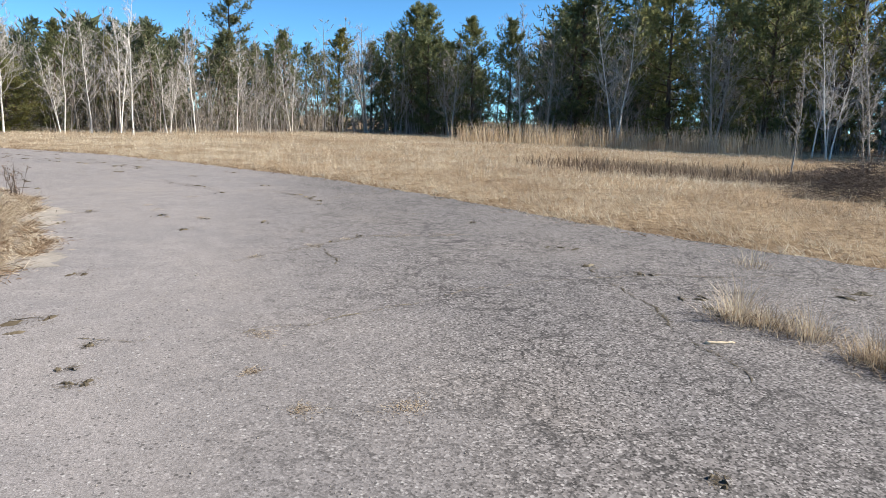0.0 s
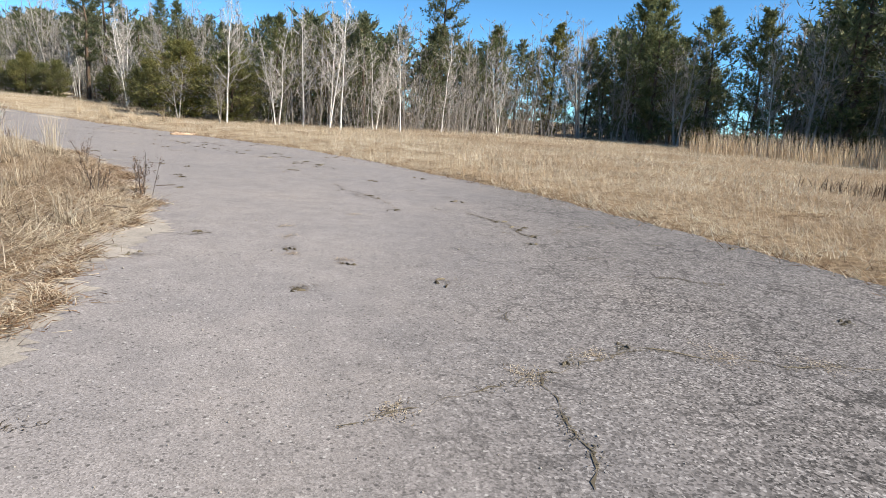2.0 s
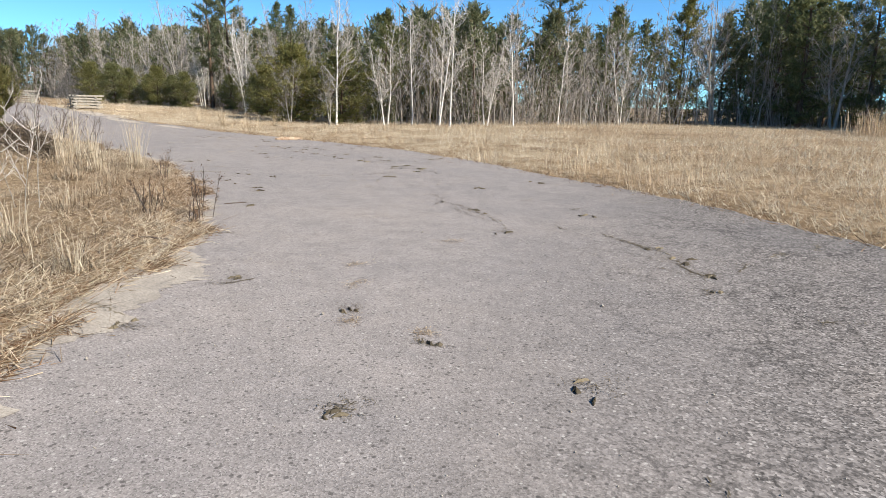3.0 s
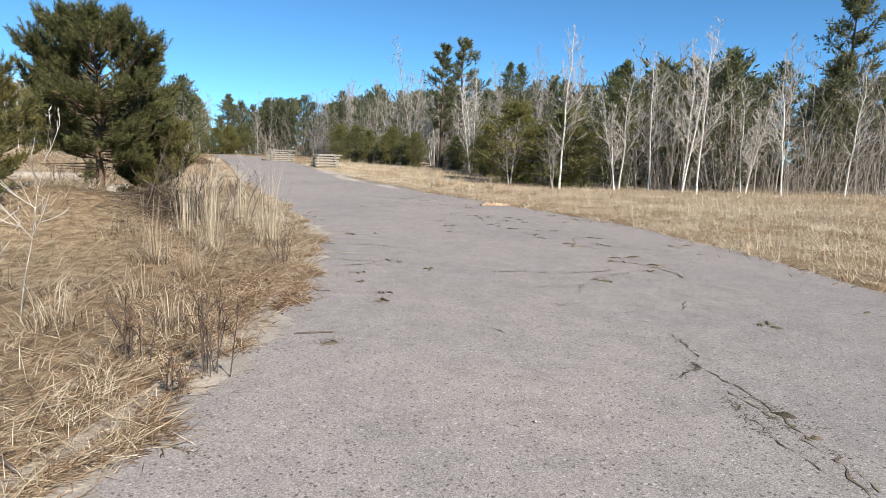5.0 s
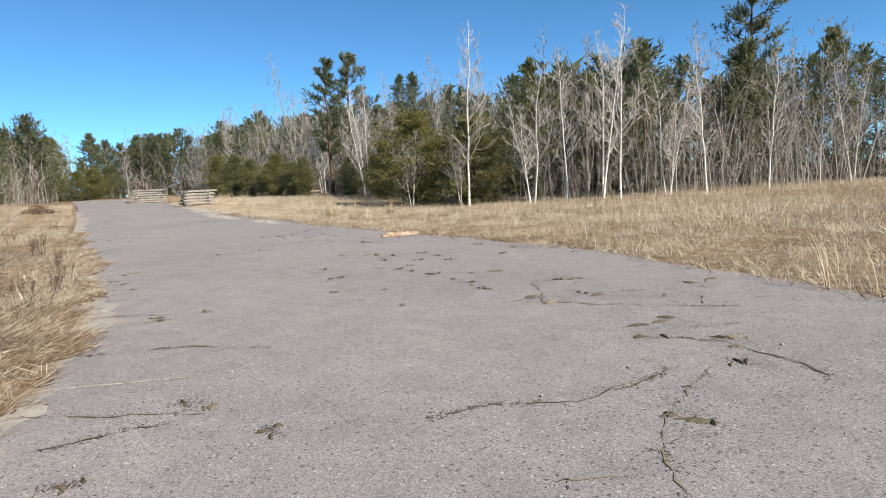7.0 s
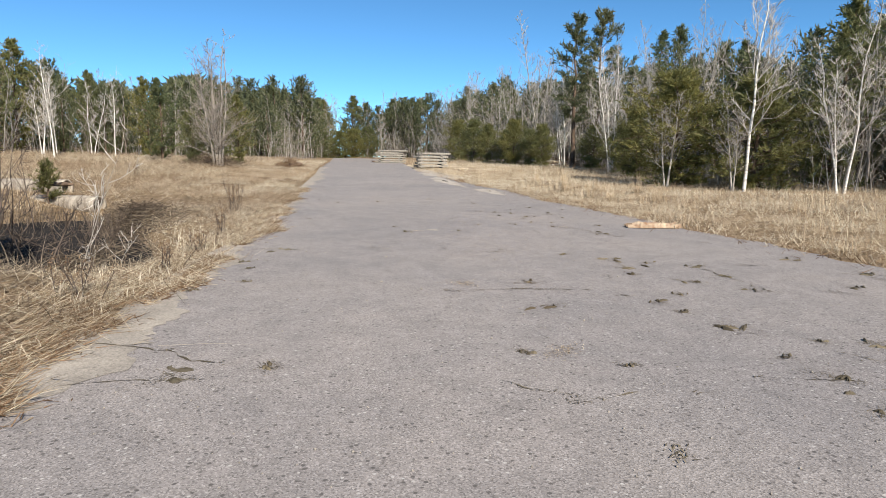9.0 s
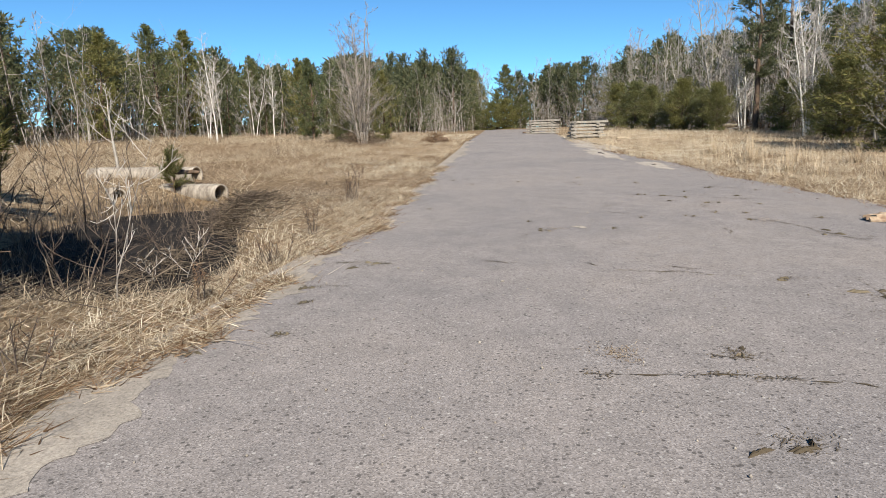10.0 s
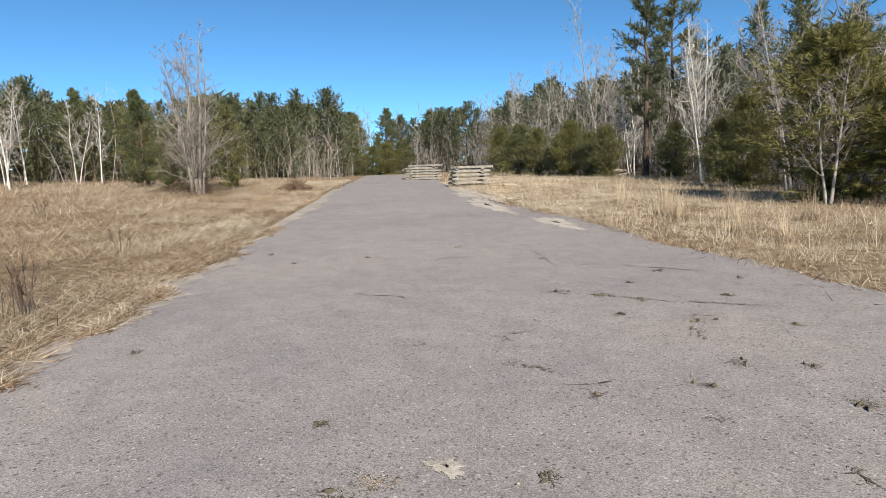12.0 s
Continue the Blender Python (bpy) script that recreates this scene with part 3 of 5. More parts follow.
# behind the field
for row in (
    ("birch", -23.9, 30.2, 7.6), ("full", -23.4, 33.6, 6.3), ("birch", -19.7, 34.0, 7.7), ("birch", -18.4, 33.2, 6.9), ("birch", -17.7, 35.6, 5.2), ("birch", -16.5, 36.8, 6.3),
    ("tall", -17.5, 44.0, 11.0), ("full", -14.6, 48.0, 7.8), ("birch", -13.2, 45.0, 5.6), ("full", -11.0, 50.5, 8.3), ("oak", -8.5, 50.0, 8.6), ("full", -5.5, 53.0, 10.8),
    ("full", -22.0, 37.2, 5.8), ("birch", -20.8, 33.0, 6.4), ("birch", -21.6, 31.8, 5.4), ("birch", -15.0, 39.5, 6.0), ("full", -8.6, 52.0, 7.5),
):
    plant(*row)
# round the start of the bend
for row in (
    ("full", -3.6, 50.8, 10.4), ("full", 0.0, 51.5, 9.5), ("full", 8.3, 48.5, 13.6), ("full", 13.7, 47.7, 14.2), ("full", 17.0, 42.6, 12.2), ("full", 18.9, 40.0, 11.6),
    ("full", 13.9, 43.5, 11.2), ("birch", 10.3, 42.2, 9.6), ("birch", 18.0, 31.5, 5.4), ("birch", 17.7, 29.4, 6.2), ("aspen", 11.7, 19.0, 4.2), ("aspen", 14.5, 19.9, 6.2),
    ("full", 21.5, 36.5, 11.8), ("full", 3.1, 50.8, 9.2), ("oak", 6.0, 47.5, 8.2), ("oak", -1.5, 49.3, 7.4), ("oak", 15.5, 39.0, 7.5), ("oak", 12.9, 14.8, 3.4),
    ("birch", 4.0, 48.4, 7.0), ("oak", 11.0, 44.5, 7.6),
):
    plant(*row)
for x, y, h in ((-104, 33, 8.5), (-103, 36.5, 9.2), (-106, 29.5, 8.8), (-104.5, 39.5, 8.0), (-101.5, 31.0, 6.0), (-101, 35.0, 5.5), (-100, 28.4, 8.2), (-98, 26.4, 7.8), (-102.5, 31.2, 8.6), (-96, 25.0, 7.2), (-93.5, 26.6, 6.6)):
    plant("full", x, y, h)
plant("bushy", -27.2, 30.4, 4.2, 30, 1.3)
plant("bushy", -24.6, 31.4, 3.8, 140, 1.3)
plant("bushy", -46.7, 33.9, 3.0, 200)
plant("bushy", -43.6, 34.3, 2.6, 20)
plant("bushy", -50.2, 33.6, 2.8, 290)
for x, y, h in ((-98.5, 33.5, 3.8), (-99.5, 36.0, 4.2), (-98.0, 31.0, 3.6), (-101.0, 38.5, 4.5), (-97.5, 29.0, 4.0)):
    plant("bushy", x, y, h, None, 1.2)
plant("bushy", -33.0, 33.2, 3.2, 80)
for x, y, h in ((-45.2, 34.4, 2.3), (-40.2, 35.8, 2.5), (-36.2, 35.0, 2.6), (-52.4, 33.6, 3.2), (-48.4, 34.2, 2.4), (-58.5, 35.0, 3.4)):
    plant("bushy", x, y, h, None, 1.15)
plant("bushy", -44.0, 13.4, 2.6, 80, 0.8)


# near pines on the bank beside the road
def candle_pine(seed, H, R, f0, nb, per, k, low, top):
    """A young pine: forking limbs that end in upturned shoots, each one a brush of needles."""
    rng = np.random.default_rng(seed)
    r = 0.022 * H + 0.012
    f = np.linspace(0, 1, 9)
    sway = np.cumsum(rng.normal(size=(9, 2)) * 0.012 * H, 0) * f[:, None]
    pts = np.stack([sway[:, 0], sway[:, 1], H * 0.96 * f], 1)
    pts[0, 2] -= 0.15
    trunk, crown, rods, at, way, size = Buf(), Buf(), [], [], [], []
    trunk.tube(pts, r * ((1 - f) * 0.93 + 0.07), 9)

    def shoot(p, d, long):
        at.append(p), way.append(unit(d)), size.append(long)
        rods.append((p, p + unit(d) * long * 0.8, 0.005, 0.003))

    for i in range(nb):
        u = (i + rng.uniform(0, 1)) / nb
        z = f0 + (1 - f0) * u
        p = np.array([np.interp(z, f, pts[:, c]) for c in range(3)])
        wide = 0.62 + 0.38 * u / low if u < low else max(0.05, (1 - (u - low) / (1 - low))) ** top
        L = R * wide * rng.uniform(0.72, 1.12)
        az = i * 2.4 + rng.uniform(-0.6, 0.6)
        el = -0.12 + 0.95 * u + rng.uniform(-0.15, 0.2)
        d = np.array([math.cos(az) * math.cos(el), math.sin(az) * math.cos(el), math.sin(el)])
        rb = 0.2 * r * (1 - 0.6 * u) + 0.006
        line = [p]
        for j in range(4):
            d = unit(d + np.array([0, 0, 0.10]) + rng.normal(size=3) * 0.10)
            line.append(line[-1] + d * L / 4)
            rods.append((line[-2], line[-1], rb * (1 - 0.2 * j), rb * (0.8 - 0.2 * j)))
        line = np.array(line)
        shoot(line[-1], d + np.array([0, 0, 0.4]), rng.uniform(0.18, 0.28))
        for _ in range(max(4, int(per * (0.35 + 0.65 * L / R)))):
            s = rng.uniform(0.22, 1.0) ** 0.8 * 4
            j = min(3, int(s))
            w = line[j] + (line[j + 1] - line[j]) * (s - j)
            side = unit(np.cross(d, np.array([0, 0, 1.0]))) * rng.choice((-1, 1))
            e = unit(d * 0.7 + side * rng.uniform(0.2, 1.0) + np.array([0, 0, rng.uniform(-0.1, 0.5)]))
            l2 = L * rng.uniform(0.10, 0.34) * (1.2 - 0.16 * s)
            q = w + e * l2
            rods.append((w, q, rb * 0.45, 0.004))
            shoot(q, e * 0.8 + np.array([0, 0, 0.55]) + rng.normal(size=3) * 0.15, rng.uniform(0.13, 0.26))
            if rng.random() < 0.6:
                shoot(w + e * l2 * rng.uniform(0.4, 0.8), e * 0.6 + rng.normal(size=3) * 0.4 + np.array([0, 0, 0.5]), rng.uniform(0.12, 0.2))
    at, way, size = np.repeat(np.array(at), k, 0), np.repeat(np.array(way), k, 0), np.repeat(np.array(size), k)
    n = len(at)
    ring = rng.normal(size=(n, 3))
    ring = unit(ring - way * (ring * way).sum(1, keepdims=True))
    t = rng.uniform(-0.25, 1.0, n)
    crown.spikes(at + way * (t * size)[:, None], unit(way * (0.55 + 0.5 * np.clip(t, 0, 1))[:, None] + ring * 0.75), rng.uniform(0.06, 0.105, n), rng.uniform(0.009, 0.015, n), rng)
    p0, p1, r0, r1 = (np.array(q) for q in zip(*rods))
    trunk.prisms(p0, p1, r0, r1, 4)
    # dead grey limbs under the crown
    m = 14
    a, zz = rng.uniform(0, 6.28, m), rng.uniform(0.12, f0 + 0.08, m) * H
    p0 = np.stack([np.interp(zz, pts[:, 2], pts[:, c]) for c in range(3)], 1)
    tip = p0 + np.stack([np.cos(a), np.sin(a), rng.uniform(-0.25, 0.25, m)], 1) * rng.uniform(0.3, 0.75, m)[:, None] * R
    trunk.prisms(p0, tip, np.full(m, 0.011), np.full(m, 0.004), 4)
    return [(trunk, crown)]


def near_pine(label, x, y, h, R, seed, turn=0, f0=0.24, nb=44, per=15, k=54, low=0.32, top=0.62):
    t = make_tree("pine_tree", label, candle_pine(seed, h, R, f0, nb, per, k, low, top), BARK_PINE, PINE_NEAR, "young pines on the bank")
    t.matrix_basis = pose(x, y, float(height(x, y)), 0, 0, turn)


near_pine("young spreading green pine on the grassy bank", -15.2, 9.5, 3.0, 1.5, 101, 40, 0.2, 84, 30, 50, 0.42, 0.5)
near_pine("low young pine beside a larger one", -15.9, 10.55, 1.8, 1.0, 102, 10, 0.14, 46, 20, 50, 0.4, 0.6)
near_pine("bushy young pine in dry grass", -12.9, 7.4, 2.4, 1.2, 103, 70, 0.08, 44, 18)
near_pine("young pine behind the bank", -19.8, 7.6, 2.6, 1.5, 104, 120, 0.1, 36, 14)
near_pine("knee-high lone pine seedling in straw", -24.6, 10.2, 0.8, 0.24, 105, 0, 0.15, 14, 4, 40)


# the wood behind the edge trees
EDGES = [
    [(30, 20), (24, 32), (20, 40), (12, 47), (0, 52), (-9, 52), (-14, 46), (-17.5, 38), (-21, 35), (-26, 33.5), (-33, 35.5), (-40, 38), (-47, 38.5), (-56, 38), (-70, 42), (-88, 46), (-106, 52)],
    [(-86, 47), (-98, 43), (-103, 36), (-101, 27), (-92, 25)],
    [(-95, 29), (-80, 25), (-68, 19), (-60, 11), (-54, 4), (-46, 1.5), (-36, -1), (-26, -4), (-14, -8)],
]


def woods():
    rng = np.random.default_rng(7)
    pines = [pine_shape(s, 8, 2.5, 0.03, 34, 300, 8, 0.36, 0.12, 0.6, 0.45, 0.26, rods=0, shoot=0.8) for s in (201, 202, 203, 204)]
    backs = [pine_shape(s, 8, 3.0, 0.02, 24, 130, 6, 0.95, 0.42, 0.6, 0.4, 0.26, rods=0, shoot=1.2) for s in (206, 207)]
    bares = [bare_shape(s, 8, 0.055, 1, 18, 5, 3, 0.12, 0.26, 0.5, 0.04, 2.2, 2) for s in (211, 212, 213)]
    trunk, crown, limb, bare = Buf(), Buf(), Buf(), Buf()

    def put(src, dst, x, y, z, s, a):
        v = np.concatenate(src.v) * s
        c, q = math.cos(a), math.sin(a)
        w = np.stack([v[:, 0] * c - v[:, 1] * q + x, v[:, 0] * q + v[:, 1] * c + y, v[:, 2] + z], 1)
        base = dst.n
        dst.v.append(w)
        dst.f += [f + base for f in src.f]
        dst.n += len(w)

    for line, green in zip(EDGES, (0.0, 0.15, 0.42)):
        for (ax, ay), (bx, by) in zip(line[:-1], line[1:]):
            L = math.hypot(bx - ax, by - ay)
            nx, ny = (by - ay) / L, -(bx - ax) / L
            far = math.hypot((ax + bx) / 2 + 8, (ay + by) / 2 - 10)
            for depth, gap, share in ((1.0, 1.2, 0.18), (3.4, 1.2, 0.36), (6.5, 1.5, 0.55), (10.5, 1.9, 0.8), (14.0, 1.45, 1.0)):
                for i in range(max(1, int(L / gap))):
                    u = (i + rng.uniform(0, 1)) * gap / L
                    d = depth + rng.uniform(-1.5, 1.5)
                    x, y = ax + (bx - ax) * u + nx * d, ay + (by - ay) * u + ny * d
                    z = float(height(x, y))
                    if x > -30 and y > 25:
                        tall = rng.uniform(0.6, 1.0) * (1.4 if x > 2 else 1.15 if x > -12 else 0.95)
                    elif far > 75:
                        tall = rng.uniform(0.8, 1.15)
                    elif y > 25:
                        tall = rng.uniform(0.6, 0.95)
                    else:
                        tall = rng.uniform(0.5, 0.75)
                    if rng.random() < share + green:
                        kinds = backs if depth > 12 else pines
                        k = rng.integers(0, len(kinds))
                        a = rng.uniform(0, 6.28)
                        put(kinds[k][0][0], trunk, x, y, z, tall, a)
                        put(kinds[k][0][1], crown, x, y, z, tall, a)
                    else:
                        k = rng.integers(0, len(bares))
                        a = rng.uniform(0, 6.28)
                        put(bares[k][0][0], limb, x, y, z, tall * 1.1, a)
                        put(bares[k][0][1], bare, x, y, z, tall * 1.1, a)
    w = thing("woods", "mixed wood of dark pines and bare grey trees", "woods", kind="stuff")
    part("trunks", trunk, BARK_PINE, w)
    part("crowns", crown, PINE_BLUE, w)
    part("bare_trunks", limb, BARK_GREY, w)
    part("bare_branches", bare, TWIG_GREY, w)


def underbrush():
    """Crooked leafless saplings and scrub along the foot of the wood, in three tints of twig."""
    rng = np.random.default_rng(9)
    for label, mat, per, low, tall, deep in (
            ("grey leafless scrub and saplings along the wood", TWIG_GREY, 9, 1.2, 2.0, 2.2),
            ("brown leafless scrub at the foot of the wood", TWIG_BROWN, 12, 0.7, 1.4, 3.0),
            ("pale thin leafless saplings before the pines", TWIG_PALE, 3, 1.2, 1.6, 1.2)):
        root = []
        for line, full in zip(EDGES, (1.0, 0.7, 0.3)):
            for (ax, ay), (bx, by) in zip(line[:-1], line[1:]):
                L = math.hypot(bx - ax, by - ay)
                n = int(L * per * full)
                u, d = rng.uniform(0, 1, n), rng.exponential(deep, n) - 1.5
                root.append(np.stack([ax + (bx - ax) * u + (by - ay) / L * d, ay + (by - ay) * u - (bx - ax) / L * d], 1))
        root = np.concatenate(root)
        n = len(root)
        h = np.minimum(low + rng.exponential(tall, n), 6.0)
        p = np.column_stack([root, height(root[:, 0], root[:, 1]) - 0.05])
        d = unit(np.column_stack([rng.normal(size=(n, 2)) * 0.14, np.ones(n)]))
        b = Buf()
        for j in range(3):
            q = p + d * (h / 3)[:, None]
            b.prisms(p, q, (0.008 + 0.004 * h) * (1 - 0.28 * j), (0.008 + 0.004 * h) * (0.72 - 0.28 * j), 3)
            for _ in range(4):
                w = p + (q - p) * rng.uniform(0.1, 1, (n, 1))
                e = unit(d * 0.8 + rng.normal(size=(n, 3)) * 0.6)
                l = h * rng.uniform(0.12, 0.34, n)
                b.spikes(w, e, l, np.full(n, 0.016), rng)
                for _ in range(2):
                    b.spikes(w + e * (l * rng.uniform(0.3, 0.8, n))[:, None], unit(e + rng.normal(size=(n, 3)) * 0.6), l * rng.uniform(0.3, 0.7, n), np.full(n, 0.011), rng)
            p = q
            d = unit(d + rng.normal(size=(n, 3)) * 0.2)
        tagged(part("underbrush", b, mat), label, "brush", kind="stuff")


woods()
underbrush()


# ---- grass ----
def scatter(name, label, box, count, length, tilt, width, mat, keep, seed, curl=0.35, clump=0.0, category="grass", thin=False, comb=False, spill=0.06):
    rng = np.random.default_rng(seed)
    x0, y0, x1, y1 = box
    x, y = rng.uniform(x0, x1, count), rng.uniform(y0, y1, count)
    if clump:
        n = max(1, count // 22)
        cx, cy = rng.uniform(x0, x1, n), rng.uniform(y0, y1, n)
        k = rng.integers(0, n, count)
        x, y = cx[k] + rng.normal(size=count) * clump, cy[k] + rng.normal(size=count) * clump
    ok = keep(x, y, rng)
    x, y = x[ok], y[ok]
    over = on_road(x, y)
    rim = np.minimum(to_line(x, y, LEFT), to_line(x, y, RIGHT))
    ok = ~over | (rim < rng.exponential(spill, len(x)))
    x, y, over = x[ok], y[ok], over[ok]
    n = len(x)
    base = np.stack([x, y, np.where(over, 0.006 + climb(x), height(x, y) - 0.015)], 1)
    b = Buf()
    wind = rng.uniform(0, 6.28, n) if not clump else rng.normal(2.8, 1.5, n)
    if comb:
        wind = 2.4 + 1.6 * waves(x * 0.45, y * 0.45) + rng.normal(size=n) * 0.9
    lean = rng.uniform(*tilt, n)
    if thin:
        d = np.stack([np.cos(wind) * np.sin(lean), np.sin(wind) * np.sin(lean), np.cos(lean)], 1)
        b.spikes(base, d, rng.uniform(*length, n), rng.uniform(*width, n), rng)
    else:
        b.leaves(base, wind, lean, rng.uniform(*length, n), rng.uniform(*width, n), curl)
    return tagged(part(name, b, mat), label, category, kind="stuff")


def rim_scatter(name, label, far, count, spread, spill, length, tilt, width, mat, seed, curl, clump=0.0):
    """Blades strewn along the left rim of the asphalt, thinning out away from it."""
    rng = np.random.default_rng(seed)
    line = np.array([p for p in LEFT if p[1] > 2 and p[0] > far])
    cum = np.concatenate([[0], np.cumsum(np.hypot(*np.diff(line, axis=0).T))])
    s = rng.uniform(0, cum[-1], count)
    off = rng.exponential(spread, count) - spill * rng.exponential(1.0, count)
    if clump:
        n = count // 16
        k = rng.integers(0, n, count)
        s = rng.uniform(0, cum[-1], n)[k] + rng.normal(size=count) * clump
        off = (rng.exponential(spread, n) - spill)[k] + rng.normal(size=count) * clump
    at = np.stack([np.interp(s, cum, line[:, c]) for c in (0, 1)], 1)
    i = np.clip(np.searchsorted(cum, s) - 1, 0, len(line) - 2)
    tan = unit(line[i + 1] - line[i])
    ragged = 0.10 * np.sin(s * 1.7) + 0.07 * np.sin(s * 4.3 + 1) + 0.05 * np.sin(s * 9.1)
    at += np.stack([-tan[:, 1], tan[:, 0]], 1) * (off + ragged)[:, None]
    x, y = at.T
    over = on_road(x, y)
    ok = ~in_pit(x, y)
    x, y, over, s = x[ok], y[ok], over[ok], s[ok]
    n = len(x)
    base = np.stack([x, y, np.where(over, 0.005 + climb(x), height(x, y) - 0.012)], 1)
    b = Buf()
    az = 2.6 + 1.3 * np.sin(s * 0.8) + rng.normal(size=n) * 1.8
    lean = rng.uniform(*tilt, n)
    if clump:
        b.leaves(base, az, lean, rng.uniform(*length, n), rng.uniform(*width, n), curl)
    else:
        d = np.stack([np.cos(az) * np.sin(lean), np.sin(az) * np.sin(lean), np.cos(lean)], 1)
        b.spikes(base, d, rng.uniform(*length, n), rng.uniform(*width, n) * 1.4, rng)
    tagged(part(name, b, mat), label, "grass", kind="stuff")


def in_pit(x, y):
    return ((x + 20.2) / 3.9) ** 4 + ((y - 10.5 - 0.16 * (x + 20.2)) / 1.6) ** 4 < 0.8


def verge(x, y, rng):
    d = to_line(x, y, LEFT)
    bald = (waves(x * 1.3 + 2, y * 1.3) < 0.02) & (rng.random(len(x)) < np.where(x < -13, 0.85, 0.7))
    return (d < 4.5) & (d > 0.3) & (d < to_line(x, y, RIGHT)) & ~in_pit(x, y) & ~bald


def meadow_left(x, y, rng):
    d = to_line(x, y, LEFT)
    return (d > 3.5) & (d < 26) & (d < to_line(x, y, RIGHT)) & ~in_pit(x, y)


def field(x, y, rng):
    d = to_line(x, y, RIGHT)
    return (d < to_line(x, y, LEFT)) & (d < 34) & (d > 3.5)


def field_edge(x, y, rng):
    d = to_line(x, y, RIGHT)
    return (d < to_line(x, y, LEFT)) & (d < 4.5)


scatter("matted_grass", "flattened straw-coloured grass on the verge", (-34, -2, -1, 18), 270000, (0.2, 0.7), (1.25, 1.58), (0.003, 0.0075), THATCH, verge, 301, 0.12, comb=True)
scatter("under_grass", "dark weathered stems under the straw", (-26, 2, -1, 15), 90000, (0.08, 0.3), (0.7, 1.5), (0.003, 0.007), BRUSH, verge, 311, 0.2)
rim_scatter("rim_grass", "fine matted straw along the asphalt's rim", -36, 64000, 0.45, 0.05, (0.07, 0.26), (1.1, 1.57), (0.0025, 0.006), THATCH, 309, 0.12)
rim_scatter("rim_tufts", "small ragged dry tufts overhanging the asphalt's rim", -36, 14000, 0.3, 0.03, (0.05, 0.18), (0.3, 1.4), (0.0025, 0.005), STRAW, 315, 0.5, 0.05)
rim_scatter("rim_litter", "brown dead leaves and stems along the rim", -36, 60000, 0.28, 0.05, (0.04, 0.16), (1.0, 1.55), (0.003, 0.007), RUST, 310, 0.2)
scatter("dry_grass", "upright dry straw-coloured verge grass", (-34, -2, -1, 18), 18000, (0.08, 0.26), (0.15, 1.1), (0.002, 0.0045), STRAW, verge, 302, 0.5, 0.14)
scatter("far_verge_grass", "thin straw-coloured grass beside the far road", (-62, 10, -26, 26), 150000, (0.08, 0.3), (0.5, 1.5), (0.006, 0.013), STRAW, verge, 316, thin=True)
scatter("meadow_grass", "pale dry meadow grass on rising ground", (-62, -4, -6, 22), 190000, (0.12, 0.4), (0.5, 1.5), (0.006, 0.014), THATCH, meadow_left, 303, thin=True)
scatter("field_grass", "tawny dry grass of the open field", (-60, 2, 24, 52), 420000, (0.10, 0.30), (0.2, 1.3), (0.007, 0.015), STRAW, field, 304, thin=True)
scatter("field_edge_grass", "ragged dry grass at the asphalt's edge", (-50, 3, 16, 31), 620000, (0.06, 0.24), (0.3, 1.5), (0.004, 0.009), STRAW, field_edge, 305, 0.4, 0.12, thin=True)
scatter("field_rim_litter", "brown dead grass along the far asphalt rim", (-40, 3, 12, 27), 260000, (0.06, 0.22), (0.8, 1.5), (0.005, 0.011), RUST,
        lambda x, y, rng: to_line(x, y, RIGHT) < rng.exponential(0.35, len(x)), 312, 0.3, 0.0, "litter", True, spill=0.2)
scatter("tall_field_grass", "taller pale grass standing in the field", (-60, 14, 12, 38), 15000, (0.3, 0.7), (0.02, 0.4), (0.004, 0.007), REED, field_edge, 306, 0.25, 0.3)
scatter("reeds", "tall pale reeds before the pines", (0, 32, 18, 41), 11000, (0.5, 1.6), (0.0, 0.3), (0.010, 0.022), REED,
        lambda x, y, rng: np.abs((y - 40) + (x - 1) * 0.5 + 0.5 * np.sin(x)) < 1.8, 307, 0.25, 0.45, "reeds")
scatter("rusty_brush", "dark brown dead brush in the hollow", (2, 14, 20, 28), 30000, (0.2, 0.55), (0.1, 0.9), (0.010, 0.024), BRUSH,
        lambda x, y, rng: ((x - 11) / 7.5) ** 2 + ((y - 20.3) / 3.6) ** 2 < rng.uniform(0.4, 1.1, len(x)), 308, 0.3, 0.25, "brush")
scatter("ditch_stems", "dark dead stems standing in the ditch", (-25, 8, -15.5, 13), 7000, (0.3, 0.75), (0.1, 1.1), (0.006, 0.012), BRUSH,
        lambda x, y, rng: in_pit(x, y), 313, 0.3, 0.22, "brush")
scatter("bank_grass", "tan grass hanging over the ditch bank", (-25, 11, -14.5, 14), 5000, (0.08, 0.3), (0.4, 1.3), (0.003, 0.006), THATCH,
        lambda x, y, rng: ~in_pit(x, y) & (((x + 20.2) / 5.2) ** 4 + ((y - 10.6 - 0.16 * (x + 20.2)) / 2.4) ** 4 < 1.0), 314, 0.4, 0.15)


